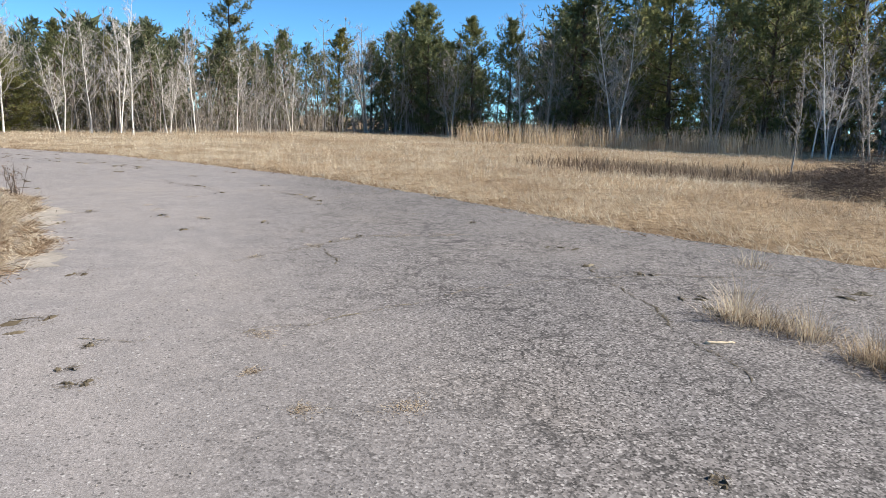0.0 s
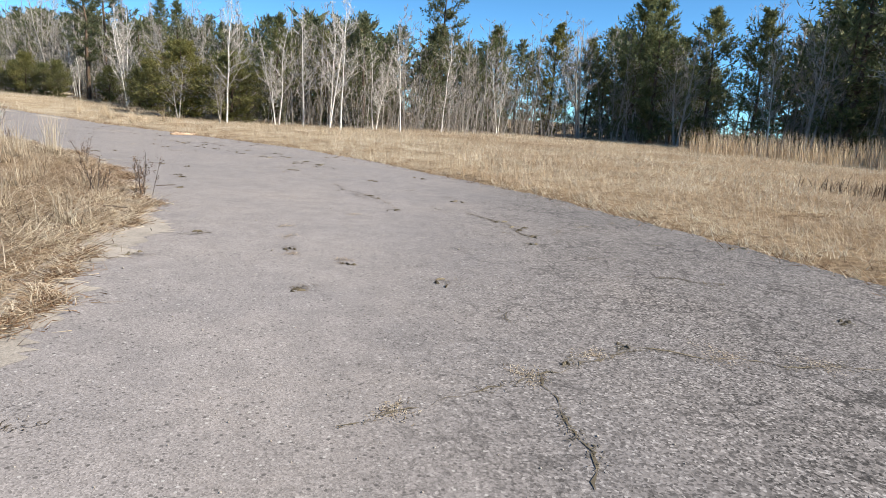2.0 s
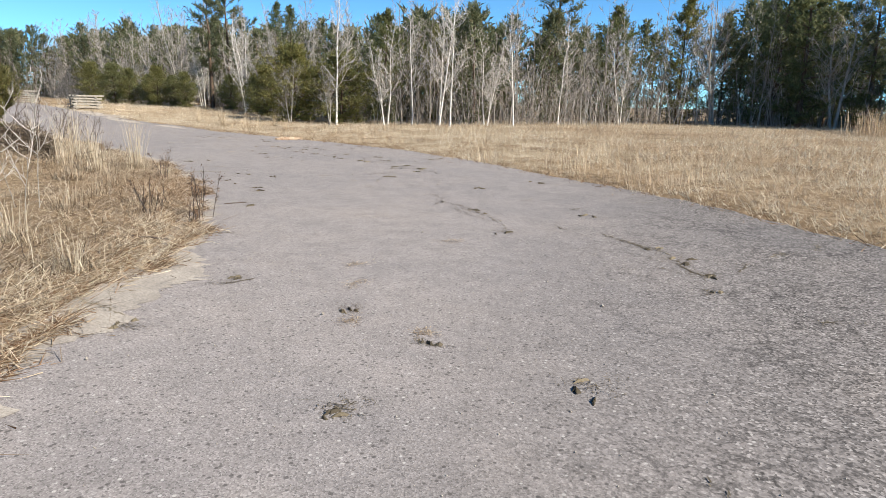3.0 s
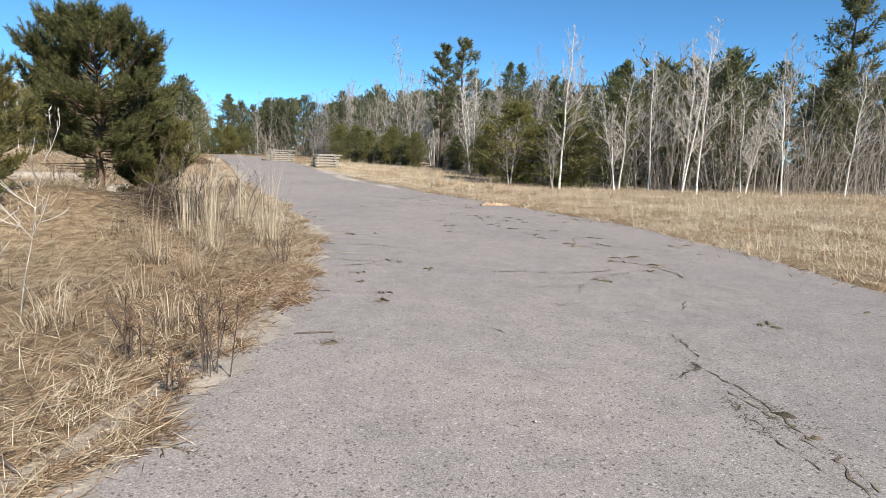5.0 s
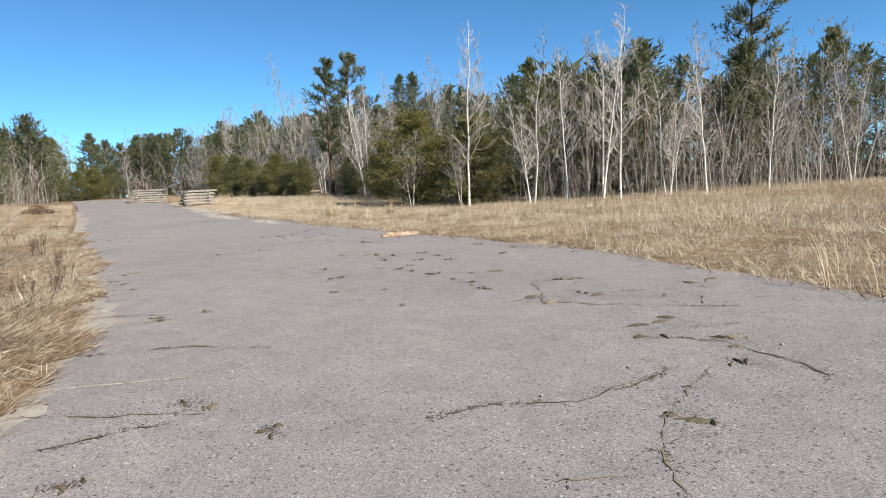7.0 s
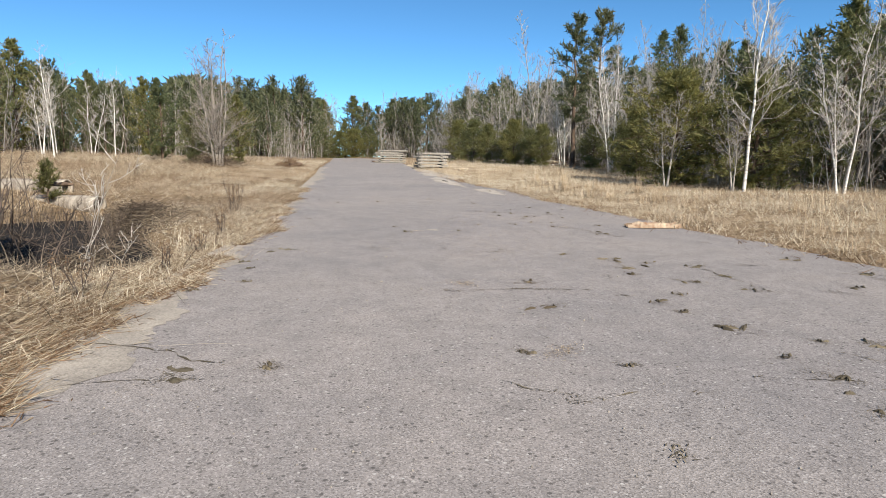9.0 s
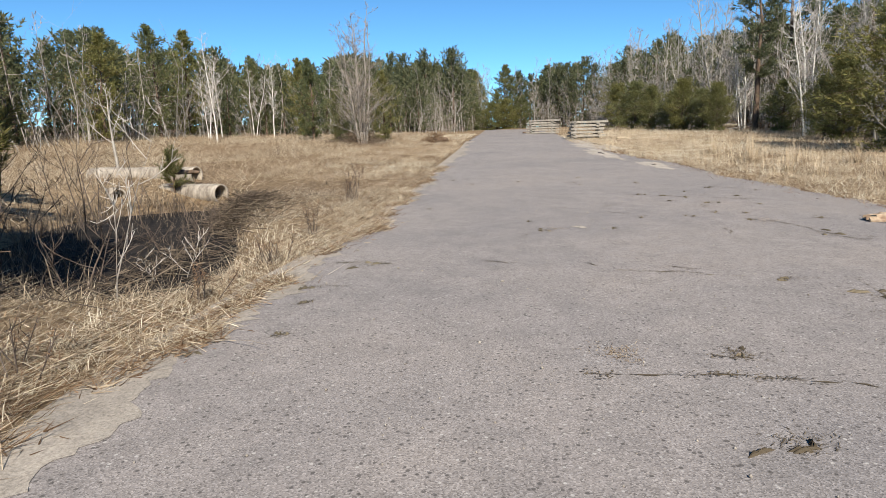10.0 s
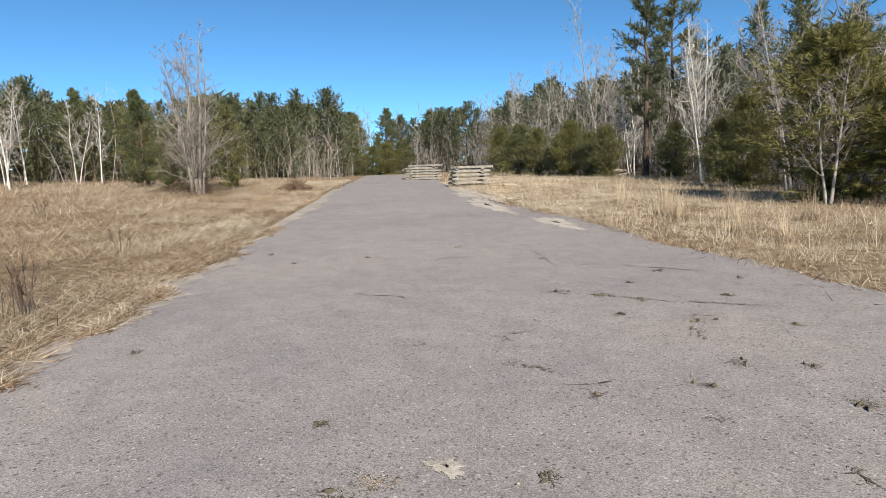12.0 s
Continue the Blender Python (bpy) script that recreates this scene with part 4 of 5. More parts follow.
# ---- the verge: clumps, weeds, saplings ----
def grass_clump(label, x, y, h, n, seed, fan=0.25, mat=STRAW):
    rng = np.random.default_rng(seed)
    n = n * 3 // 2
    z = float(height(x, y))
    t = thing("grass_clump", label, "grass", "tall dry grass clumps")
    t.location = (x, y, z)
    stalk, foot = Buf(), Buf()
    base = np.concatenate([rng.normal(size=(n, 2)) * 0.07, np.full((n, 1), -0.03)], 1)
    az = np.arctan2(base[:, 1], base[:, 0]) + rng.normal(size=n) * 0.5
    stalk.leaves(base, az, np.abs(rng.normal(size=n)) * fan * 0.6, h * 1.15 * rng.uniform(0.4, 1.05, n), rng.uniform(0.003, 0.0052, n), fan)
    m = n * 4
    fb = np.concatenate([rng.normal(size=(m, 2)) * 0.12, np.full((m, 1), -0.02)], 1)
    foot.leaves(fb, rng.uniform(0, 6.28, m), rng.uniform(0.3, 1.3, m), rng.uniform(0.12, 0.35, m), rng.uniform(0.004, 0.008, m), 0.5)
    tagged(part("stalk_fan", stalk, mat, t), kind="stuff")
    tagged(part("base_tuft", foot, THATCH, t), kind="stuff")


for i, (x, y, h, n, fan) in enumerate((
        (-10.6, 11.1, 1.25, 70, 0.3), (-11.8, 10.6, 1.15, 60, 0.22), (-11.2, 10.1, 0.95, 45, 0.25), (-10.2, 10.2, 0.9, 40, 0.3), (-8.7, 9.6, 0.5, 24, 0.3),
        (-9.5, 9.4, 0.8, 36, 0.25), (-12.6, 11.3, 0.95, 50, 0.25), (-12.9, 10.4, 0.9, 40, 0.2), (-7.9, 9.0, 0.38, 20, 0.4), (-7.2, 8.3, 0.45, 24, 0.4),
        (-5.9, 7.2, 0.6, 34, 0.3), (-5.0, 6.3, 0.55, 34, 0.3), (-4.4, 7.0, 0.5, 34, 0.35), (-6.8, 9.0, 0.4, 24, 0.5))):
    grass_clump("tall pale dry grass clump fanning from the verge", x, y, h, n, 400 + i, fan)
for i, (x, y, h, n) in enumerate(((4.9, 3.95, 0.48, 110), (5.3, 3.55, 0.38, 80), (5.55, 3.1, 0.36, 130), (5.75, 2.8, 0.34, 110), (5.8, 6.1, 0.4, 24), (5.1, 3.8, 0.28, 80), (5.65, 2.95, 0.3, 120))):
    grass_clump("dry grass tuft growing from a crack in the asphalt", x, y, h, n, 430 + i, 0.5)
for i, (x, y, h, n) in enumerate(((-26.3, 24.8, 0.9, 60), (-27.4, 25.4, 0.95, 60), (-25.2, 25.2, 0.8, 50), (-23.8, 24.0, 0.7, 50), (-22.6, 23.8, 0.6, 50), (-28.8, 26.4, 0.9, 60),
                                  (-30.2, 26.0, 0.9, 60), (-21.6, 24.6, 0.7, 50), (-24.3, 26.2, 0.8, 50))):
    grass_clump("tall tawny grass clump beside the asphalt", x, y, h, n, 450 + i, 0.25, REED)


def weed(label, x, y, h, n, seed, mat=RUST):
    """A dead herb: thin stems that fork near the top."""
    rng = np.random.default_rng(seed)
    t = thing("dry_weed", label, "weed", "dead weeds on the verge")
    t.location = (x, y, float(height(x, y)))
    b, s = Buf(), Buf()
    p0, p1, r0, r1 = [], [], [], []
    for _ in range(n):
        a, lean = rng.uniform(0, 6.28), abs(rng.normal()) * 0.3
        p = np.array([rng.normal() * 0.06, rng.normal() * 0.06, -0.03])
        d = unit(np.array([math.cos(a) * lean, math.sin(a) * lean, 1]))
        q = p + d * h * rng.uniform(0.6, 1.0)
        p0.append(p), p1.append(q), r0.append(0.005), r1.append(0.0025)
        for _ in range(7):
            w = p + (q - p) * rng.uniform(0.4, 1)
            e = w + unit(d + rng.normal(size=3) * 0.4) * h * rng.uniform(0.08, 0.22)
            p0.append(w), p1.append(e), r0.append(0.003), r1.append(0.0018)
    b.prisms(p0, p1, r0, r1, 3)
    tips = np.array(p1)
    k = np.repeat(tips, 3, 0)
    s.spikes(k + rng.normal(size=k.shape) * 0.015, unit(rng.normal(size=k.shape) + np.array([0, 0, 0.7])), np.full(len(k), 0.035), np.full(len(k), 0.008), rng)
    tagged(part("stem_spray", b, TWIG_DARK, t), kind="stuff")
    tagged(part("seed_head", s, mat, t), kind="stuff")


for i, (x, y, h, n) in enumerate(((-5.75, 9.05, 0.62, 9), (-5.5, 8.8, 0.35, 6), (-21.9, 14.0, 0.62, 8), (-22.3, 13.9, 0.4, 6), (-6.2, 8.7, 0.45, 8), 
                                  (-26.5, 14.2, 0.5, 6), (-15.2, 12.9, 0.35, 6), (-13.8, 12.3, 0.4, 6), (-16.6, 13.2, 0.35, 7), (-9.2, 10.8, 0.5, 7), (-33.0, 11.4, 0.5, 7), (-18.1, 13.5, 0.4, 7))):
    weed("rusty brown dead weed standing in the verge", x, y, h, n, 500 + i)


def sapling(label, x, y, h, seed, pale, stems=1, lean=0.1, r=0.006, n1=6, spread=0.36):
    r = r if pale else r * 1.9
    s = bare_shape(seed, h, r, stems, n1, 3, 2, 0.3, spread, 0.6, lean, 0.4)
    t = thing("bare_sapling", label, "sapling", "bare saplings round the ditch")
    t.location = (x, y, float(height(x, y)))
    for stem, crown in s:
        part("stem", stem, BARK_GREY if pale else TWIG_DARK, t, smooth=True)
        part("crown", crown, TWIG_PALE if pale else TWIG_DARK, t)


for i, (x, y, h, pale, stems, lean) in enumerate((
        (-15.9, 12.0, 1.55, 1, 2, 0.3), (-14.5, 11.5, 1.15, 1, 2, 0.15), (-16.3, 11.6, 0.8, 0, 3, 0.3), (-17.2, 12.2, 0.6, 1, 2, 0.3),
        (-17.4, 10.3, 1.9, 0, 3, 0.15), (-18.4, 10.8, 2.0, 0, 2, 0.1), (-20.4, 10.1, 2.3, 0, 2, 0.08), (-21.2, 10.6, 2.2, 0, 1, 0.1), (-16.9, 9.6, 2.0, 0, 3, 0.12), (-22.4, 9.4, 2.1, 0, 2, 0.1),
        (-19.2, 9.2, 1.9, 0, 2, 0.15), (-18.2, 11.9, 0.9, 0, 3, 0.35), (-19.6, 11.8, 0.8, 0, 3, 0.35), (-20.6, 11.7, 0.8, 0, 3, 0.35),
        (-15.4, 11.4, 1.3, 0, 2, 0.2), (-16.0, 10.6, 1.0, 0, 3, 0.3),
        (-7.5, 8.1, 1.5, 1, 2, 0.2), (-6.9, 7.7, 1.0, 1, 2, 0.3), (-8.6, 7.6, 2.1, 1, 1, 0.12), (-6.4, 6.9, 1.9, 1, 2, 0.1), (-4.4, 5.6, 2.5, 1, 1, 0.16), (-7.0, 7.0, 2.1, 0, 2, 0.1),
        (-12.6, 9.8, 1.2, 0, 3, 0.3), (-12.2, 10.4, 1.0, 0, 3, 0.3), (-13.0, 10.9, 0.8, 0, 4, 0.35), (-13.4, 11.4, 0.9, 0, 3, 0.3))):
    sapling("pale leafless sapling with crooked twigs" if pale else "dark leafless shrub stem near the ditch", x, y, h, 600 + i, pale, stems, lean)
sapling("bleached dead sapling with spreading bare limbs", -29.5, 7.4, 2.3, 690, 1, 1, 0.1, 0.05, 10, 0.6)


def brush_heap(label, x, y, rx, ry, h, n, seed, mat=BRUSH):
    """A low heap of dead twigs."""
    rng = np.random.default_rng(seed)
    t = thing("brush_heap", label, "brush", "heaps of dead twigs")
    t.location = (x, y, float(height(x, y)))
    b = Buf()
    u = rng.normal(size=(n, 2)) * 0.45
    p = np.stack([u[:, 0] * rx, u[:, 1] * ry, rng.uniform(0, 1, n) * h * np.exp(-(u ** 2).sum(1) * 2)], 1)
    p[:, 2] += height(x + p[:, 0], y + p[:, 1]) - t.location.z
    a, e, l = rng.uniform(0, 6.28, n), rng.normal(size=n) * 0.35, rng.uniform(0.2, 0.7, n)
    d = np.stack([np.cos(a) * np.cos(e), np.sin(a) * np.cos(e), np.sin(e)], 1)
    b.prisms(p - d * l[:, None] * 0.5 + np.array([0, 0, 0.03]), p + d * l[:, None] * 0.5 + np.array([0, 0, 0.03]), np.full(n, 0.0055), np.full(n, 0.003), 3)
    tagged(part("twig_tangle", b, mat, t), kind="stuff")


brush_heap("tangled grey dead twigs lining the ditch", -21.6, 11.9, 2.4, 0.9, 0.4, 1500, 711)
brush_heap("tangled dark twigs at the foot of young pines", -13.0, 10.3, 1.1, 0.8, 0.5, 900, 712)
brush_heap("dark dead twigs filling the ditch", -19.4, 10.8, 3.4, 1.4, 0.5, 1500, 713, TWIG_DARK)
brush_heap("grey dead twigs hanging over the ditch", -17.8, 11.9, 2.4, 0.7, 0.5, 450, 719)
brush_heap("rusty dead brush beside the far road edge", -45.5, 18.6, 1.6, 0.8, 0.5, 500, 714, RUST)
brush_heap("brown dead brush under the bare tree", -42.2, 14.4, 2.0, 1.6, 0.7, 900, 715, BRUSH)
brush_heap("dead brush at the edge of the hollow", 12.5, 17.5, 3.0, 1.4, 0.6, 1400, 716, TWIG_DARK)
brush_heap("dark tangled brush beside the road's end", 10.8, 12.9, 1.6, 1.4, 1.0, 1300, 717, TWIG_DARK)
brush_heap("rusty dead brush behind the felled logs", -46.0, 37.2, 4.0, 1.5, 0.7, 1000, 718, RUST)


def shaded_ditch_mud():
    m, nt, b = material("shaded_wet_mud", 0.9, 0.1)
    p = place(nt)
    # near-black mud colour, with the ditch's shade painted into it
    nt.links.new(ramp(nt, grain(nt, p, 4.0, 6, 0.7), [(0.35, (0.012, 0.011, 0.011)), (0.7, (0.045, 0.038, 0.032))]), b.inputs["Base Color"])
    bump(nt, b, grain(nt, p, 9.0, 5, 0.7), 0.6, 0.05)
    # flat sheet laid over the pit to carry that darkness
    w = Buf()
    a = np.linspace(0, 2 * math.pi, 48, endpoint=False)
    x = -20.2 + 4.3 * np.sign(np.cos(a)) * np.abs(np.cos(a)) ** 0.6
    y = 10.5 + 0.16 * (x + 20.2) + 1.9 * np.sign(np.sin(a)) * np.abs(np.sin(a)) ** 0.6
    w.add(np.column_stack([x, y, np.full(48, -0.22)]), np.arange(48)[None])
    tagged(part("shaded_ditch_mud", w, m), "wet mud in the roadside ditch, darkened near black for shade", "mud", kind="structure")


shaded_ditch_mud()


# ---- timber stacks ----
def beam_mesh(length, w, h, seed):
    rng = np.random.default_rng(seed)
    bm = bmesh.new()
    bmesh.ops.create_cube(bm, size=1)
    for v in bm.verts:
        v.co = Vector((v.co.x * length, v.co.y * w, v.co.z * h))
    bmesh.ops.subdivide_edges(bm, edges=[e for e in bm.edges if abs(e.verts[0].co.x - e.verts[1].co.x) > 0.5], cuts=3)
    bmesh.ops.bevel(bm, geom=bm.edges[:], offset=0.012, segments=1, affect="EDGES")
    for v in bm.verts:
        v.co += Vector(rng.normal(size=3) * (0.006, 0.004, 0.004))
    me = bpy.data.meshes.new("beam")
    bm.to_mesh(me)
    bm.free()
    me.materials.append(WOOD_GREY)
    return me


def timber_stack(label, x, y, turn, layers, length, seed):
    rng = np.random.default_rng(seed)
    t = thing("timber_stack", label, "timber stack", "stacks of old timbers")
    t.matrix_basis = pose(x, y, float(height(x, y)) + 0.02, 0, 0, turn)
    long, short = [beam_mesh(length, 0.2, 0.115, seed + k) for k in range(3)], [beam_mesh(1.15, 0.14, 0.06, seed + 9 + k) for k in range(2)]
    z = 0.0
    for k in range(layers):
        for j in (-1, 1):
            s = part("spacer", short[(k + j) % 2], None, t)
            s.matrix_basis = pose(j * length * 0.36 + rng.normal() * 0.04, rng.normal() * 0.03, z + 0.03, 0, 0, 90 + rng.normal() * 1.5)
        z += 0.062
        for j in range(4):
            o = part("beam", long[(k + j) % 3], None, t)
            o.matrix_basis = pose(rng.normal() * 0.05 + (0.14 if k == layers - 1 else 0), (j - 1.5) * 0.28 + rng.normal() * 0.015, z + 0.0575, 0, 0, rng.normal() * 1.2)
        z += 0.117


timber_stack("stack of grey weathered timber beams on spacers", -43.3, 26.5, 80, 5, 1.75, 801)
timber_stack("low stack of grey weathered beams by the roadside", -57.5, 28.5, 62, 6, 2.3, 811)


def log(name, label, x, y, length, r, turn, mat, seed, lift=0.0, tip=0.0, category="log"):
    rng = np.random.default_rng(seed)
    b = Buf()
    n = 9
    f = np.linspace(-0.5, 0.5, n)
    pts = np.stack([f * length, rng.normal(size=n) * r * 0.15, rng.normal(size=n) * r * 0.12], 1)
    rad = r * (1 + rng.normal(size=n) * 0.07) * (1 - (f + 0.5) * 0.3)
    rad[0] *= 0.8
    rad[-1] *= 0.6
    b.tube(pts, rad, 9)
    k = n
    for end in (0, n - 1):
        ring = np.array([i * k + end for i in range(9)])
        b.f.append(ring[None] if end else ring[None, ::-1])
    ob = tagged(part(name, b, mat), label, category)
    ob.matrix_basis = pose(x, y, max(float(height(x, y)), float(climb(x))) + r * 0.8 + lift, 0, tip, turn)
    return ob


def wood_slab(x, y, turn):
    """A split length of log, rounded above and splintered at its ends."""
    rng = np.random.default_rng(5)
    bm = bmesh.new()
    bmesh.ops.create_grid(bm, x_segments=22, y_segments=8, size=0.5)
    for v in bm.verts:
        u, w = v.co.x, v.co.y * 2
        ragged = rng.uniform(-0.10, 0.06) if abs(u) > 0.46 else 0
        thick = 0.085 * math.sqrt(max(0.05, 1 - w * w * 0.9)) * (1 - 0.35 * max(0, u)) + 0.012 * math.sin(u * 17 + w * 2)
        v.co = Vector((u * 0.82 + ragged * (1 if u > 0 else -1), v.co.y * 0.26 * (1 - 0.4 * max(0, u)) + 0.02 * math.sin(u * 7), max(0.02, thick + rng.normal() * 0.009)))
    top = bmesh.ops.extrude_face_region(bm, geom=bm.faces[:])
    for g in top["geom"]:
        if isinstance(g, bmesh.types.BMVert):
            g.co.z = 0.004
    bmesh.ops.recalc_face_normals(bm, faces=bm.faces[:])
    ob = tagged(part("wood_slab", bm, SLAB), "splintered tan and brown slab of wood on the asphalt", "wood slab")
    ob.matrix_basis = pose(x, y, 0.004, 0, 0, turn)


wood_slab(-16.8, 20.35, 62)
log("log", "pale barkless log lying in the grass", -46.2, 36.0, 2.6, 0.13, 60, WOOD_PALE, 820, 0.12)
log("log", "grey fallen branch beside pale log", -44.6, 36.9, 2.2, 0.05, 75, TWIG_PALE, 821, 0.12, -6)
log("log", "thin fallen grey branch on the brush", -45.6, 37.3, 2.4, 0.045, 50, BARK_GREY, 822, 0.2, 5)
log("log", "short broken pale log by the timber stacks", -41.0, 27.6, 0.7, 0.07, 30, WOOD_PALE, 823)
log("log", "flat dark log lying beside the timbers", -60.4, 28.4, 1.4, 0.08, 80, BARK_PINE, 824)
log("log", "dark charred stump end near the far verge", -45.0, 18.9, 0.7, 0.16, 100, BARK_PINE, 825)
log("fallen_branch", "thin pale branch across the verge edge", -5.1, 8.0, 0.5, 0.012, 20, TWIG_DARK, 826, 0, 0, "branch")
log("fallen_branch", "dark thin branch lying on the asphalt edge", -2.9, 5.6, 0.7, 0.01, 25, TWIG_DARK, 827, 0, 0, "branch")
log("fallen_branch", "long pale stalk lying across the asphalt", -9.9, 11.95, 1.1, 0.006, 55, WOOD_GREY, 828, 0, 0, "branch")
log("fallen_branch", "curled dark twig on the asphalt", -6.3, 9.95, 0.3, 0.008, 70, TWIG_DARK, 829, 0, 0, "branch")
log("wood_stick", "short pale stick on cracked asphalt", 4.55, 3.3, 0.22, 0.012, 10, WOOD_PALE, 830, 0, 0, "stick")


# ---- culvert pipes behind the ditch ----
def pipe(label, x, y, length, r, turn, seed, broken=False):
    t = thing("culvert_pipe", label, "pipe", "old culvert pipes")
    b, lip = Buf(), Buf()
    n, k, wall = 34, 20, 0.035
    rng = np.random.default_rng(seed)
    f = np.linspace(0, length, n)
    for rad, flip in ((r, False), (r - wall, True)):
        rr = rad + (0.008 * np.sin(f * 2 * math.pi / 0.11) if not flip else 0 * f)
        a = np.linspace(0, 2 * math.pi, k, endpoint=False)
        v = np.stack([np.repeat(f[None], k, 0), rr[None] * np.cos(a)[:, None] * np.ones((k, n)), rr[None] * np.sin(a)[:, None] * np.ones((k, n))], -1)
        if broken:
            v[:, -3:, 0] -= rng.uniform(0, 0.25, (k, 1))
        q = [(i * n + j, i * n + j + 1, ((i + 1) % k) * n + j + 1, ((i + 1) % k) * n + j) for i in range(k) for j in range(n - 1)]
        b.add(v.reshape(-1, 3), np.array(q)[:, ::-1] if flip else q)
    for e in (0, n - 1):
        rim = np.array([(i * n + e, ((i + 1) % k) * n + e, k * n + ((i + 1) % k) * n + e, k * n + i * n + e) for i in range(k)])
        b.f.append(rim)
    part("shell", b, CONCRETE, t, smooth=True)
    t.matrix_basis = pose(x, y, float(height(x, y)) + r * 0.6, 0, 0, turn)


pipe("stained pale culvert pipe lying open-ended in grass", -24.15, 11.25, 1.7, 0.21, 236, 840)
pipe("long pale culvert pipe lying behind the ditch", -25.8, 10.4, 3.4, 0.2, 240, 841)
pipe("short broken piece of pale culvert pipe", -24.2, 9.2, 0.5, 0.15, 215, 842, True)
log("fallen_branch", "dark charred branch lying on the pipe", -25.2, 10.3, 0.8, 0.06, 60, BARK_PINE, 843, 0.25, 0, "branch")


# ---- worn margins, cracks and litter on the asphalt ----
def margin():
    """Pale sand washed over the asphalt's left rim, and a spill by the timbers."""
    rng = np.random.default_rng(17)
    b = Buf()
    pts = []
    for p, q in zip(LEFT[3:-3], LEFT[4:-2]):
        p, q = np.array(p), np.array(q)
        d = np.hypot(*(q - p))
        for i in range(max(1, int(d / 0.05))):
            pts.append(p + (q - p) * i * 0.05 / d)
    pts = np.array(pts)
    tan = unit(np.gradient(pts, axis=0))
    nor = np.stack([tan[:, 1], -tan[:, 0]], 1)
    s = np.arange(len(pts)) * 0.05
    wide = 0.22 + 0.13 * np.sin(s * 0.55) + 0.09 * np.sin(s * 1.9 + 1) + 0.06 * np.sin(s * 5.3) + 0.04 * np.sin(s * 11.7 + 2) + rng.normal(size=len(pts)) * 0.035
    wide = np.clip(wide, 0.02, None)
    inner, outer = pts + nor * wide[:, None], pts - nor * 0.14
    z = climb(pts[:, 0])
    v = np.concatenate([np.stack([outer[:, 0], outer[:, 1], z + 0.004], 1), np.stack([inner[:, 0], inner[:, 1], z + 0.003], 1)])
    n = len(pts)
    b.add(v, [(i, i + 1, n + i + 1, n + i) for i in range(n - 1)])
    tagged(part("sand_margin", b, SAND), "pale sand washed over the asphalt's rim", "sand", kind="structure")


def sand_spill(label, x, y, rx, ry, turn, h, seed):
    rng = np.random.default_rng(seed)
    b = Buf()
    k, rings = 140, 6
    a = np.linspace(0, 2 * math.pi, k, endpoint=False)
    edge = 1 + 0.18 * np.sin(a * 3 + seed) + 0.14 * np.sin(a * 7) + 0.1 * np.sin(a * 17 + 1) + 0.08 * np.sin(a * 31) + rng.normal(size=k) * 0.07
    v = []
    c, s = math.cos(radians(turn)), math.sin(radians(turn))
    for j in range(1, rings + 1):
        f = j / rings
        u, w = np.cos(a) * edge * rx * f, np.sin(a) * edge * ry * f
        px, py = x + u * c - w * s, y + u * s + w * c
        v.append(np.stack([px, py, climb(px) + 0.004 + h * (1 - f * f) + rng.normal(size=k) * h * 0.1 * (1 - f)], 1))
    v = np.concatenate(v)
    faces = [(j * k + i, j * k + (i + 1) % k, (j + 1) * k + (i + 1) % k, (j + 1) * k + i) for j in range(rings - 1) for i in range(k)]
    b.add(v, faces)
    b.f.append(np.array([[i for i in range(k)]]))
    tagged(part("sand_spill", b, SAND_PALE, smooth=True), label, "sand", kind="structure")


margin()
sand_spill("pale sand spilled over the road's edge", -37.5, 24.9, 4.6, 0.8, -6, 0.05, 31)
sand_spill("thin pale sand on worn asphalt", -33.0, 23.2, 2.6, 0.35, -10, 0.01, 32)
sand_spill("thin pale sand on worn asphalt", -27.6, 22.6, 1.4, 0.3, -12, 0.008, 33)
sand_spill("small pale scuff of dried grit on asphalt", -17.7, 16.7, 0.1, 0.06, 20, 0.004, 34)

# seams in the asphalt, from the start of the bend onwards
SEAMS_A = [
    [(4.17, 5.48), (5.06, 5.31), (5.99, 5.52), (6.44, 4.9)], [(3.96, 5.7), (4.32, 3.92), (4.51, 3.11), (4.65, 2.52)], [(1.13, 2.89), (1.87, 3.43), (2.77, 4.1), (3.56, 4.69), (4.63, 5.17)], [(1.09, 6.76), (1.64, 6.95), (2.18, 7.15), (2.55, 7.44)],
    [(0.73, 8.61), (1.25, 8.89), (1.85, 8.67)], [(0.7, 6.05), (0.94, 5.6), (1.1, 5.35), (1.16, 5.15)], [(0.11, 5.0), (0.23, 5.26), (0.43, 5.67), (0.66, 5.98), (0.84, 6.28), (1.09, 6.76)], [(0.1, 2.55), (0.5, 2.55)],
    [(-1.03, 4.32), (-0.95, 4.45)], [(-1.4, 2.6), (-0.9, 2.75), (-0.3, 2.85)], [(-1.5, 6.6), (-1.2, 6.75)],
]
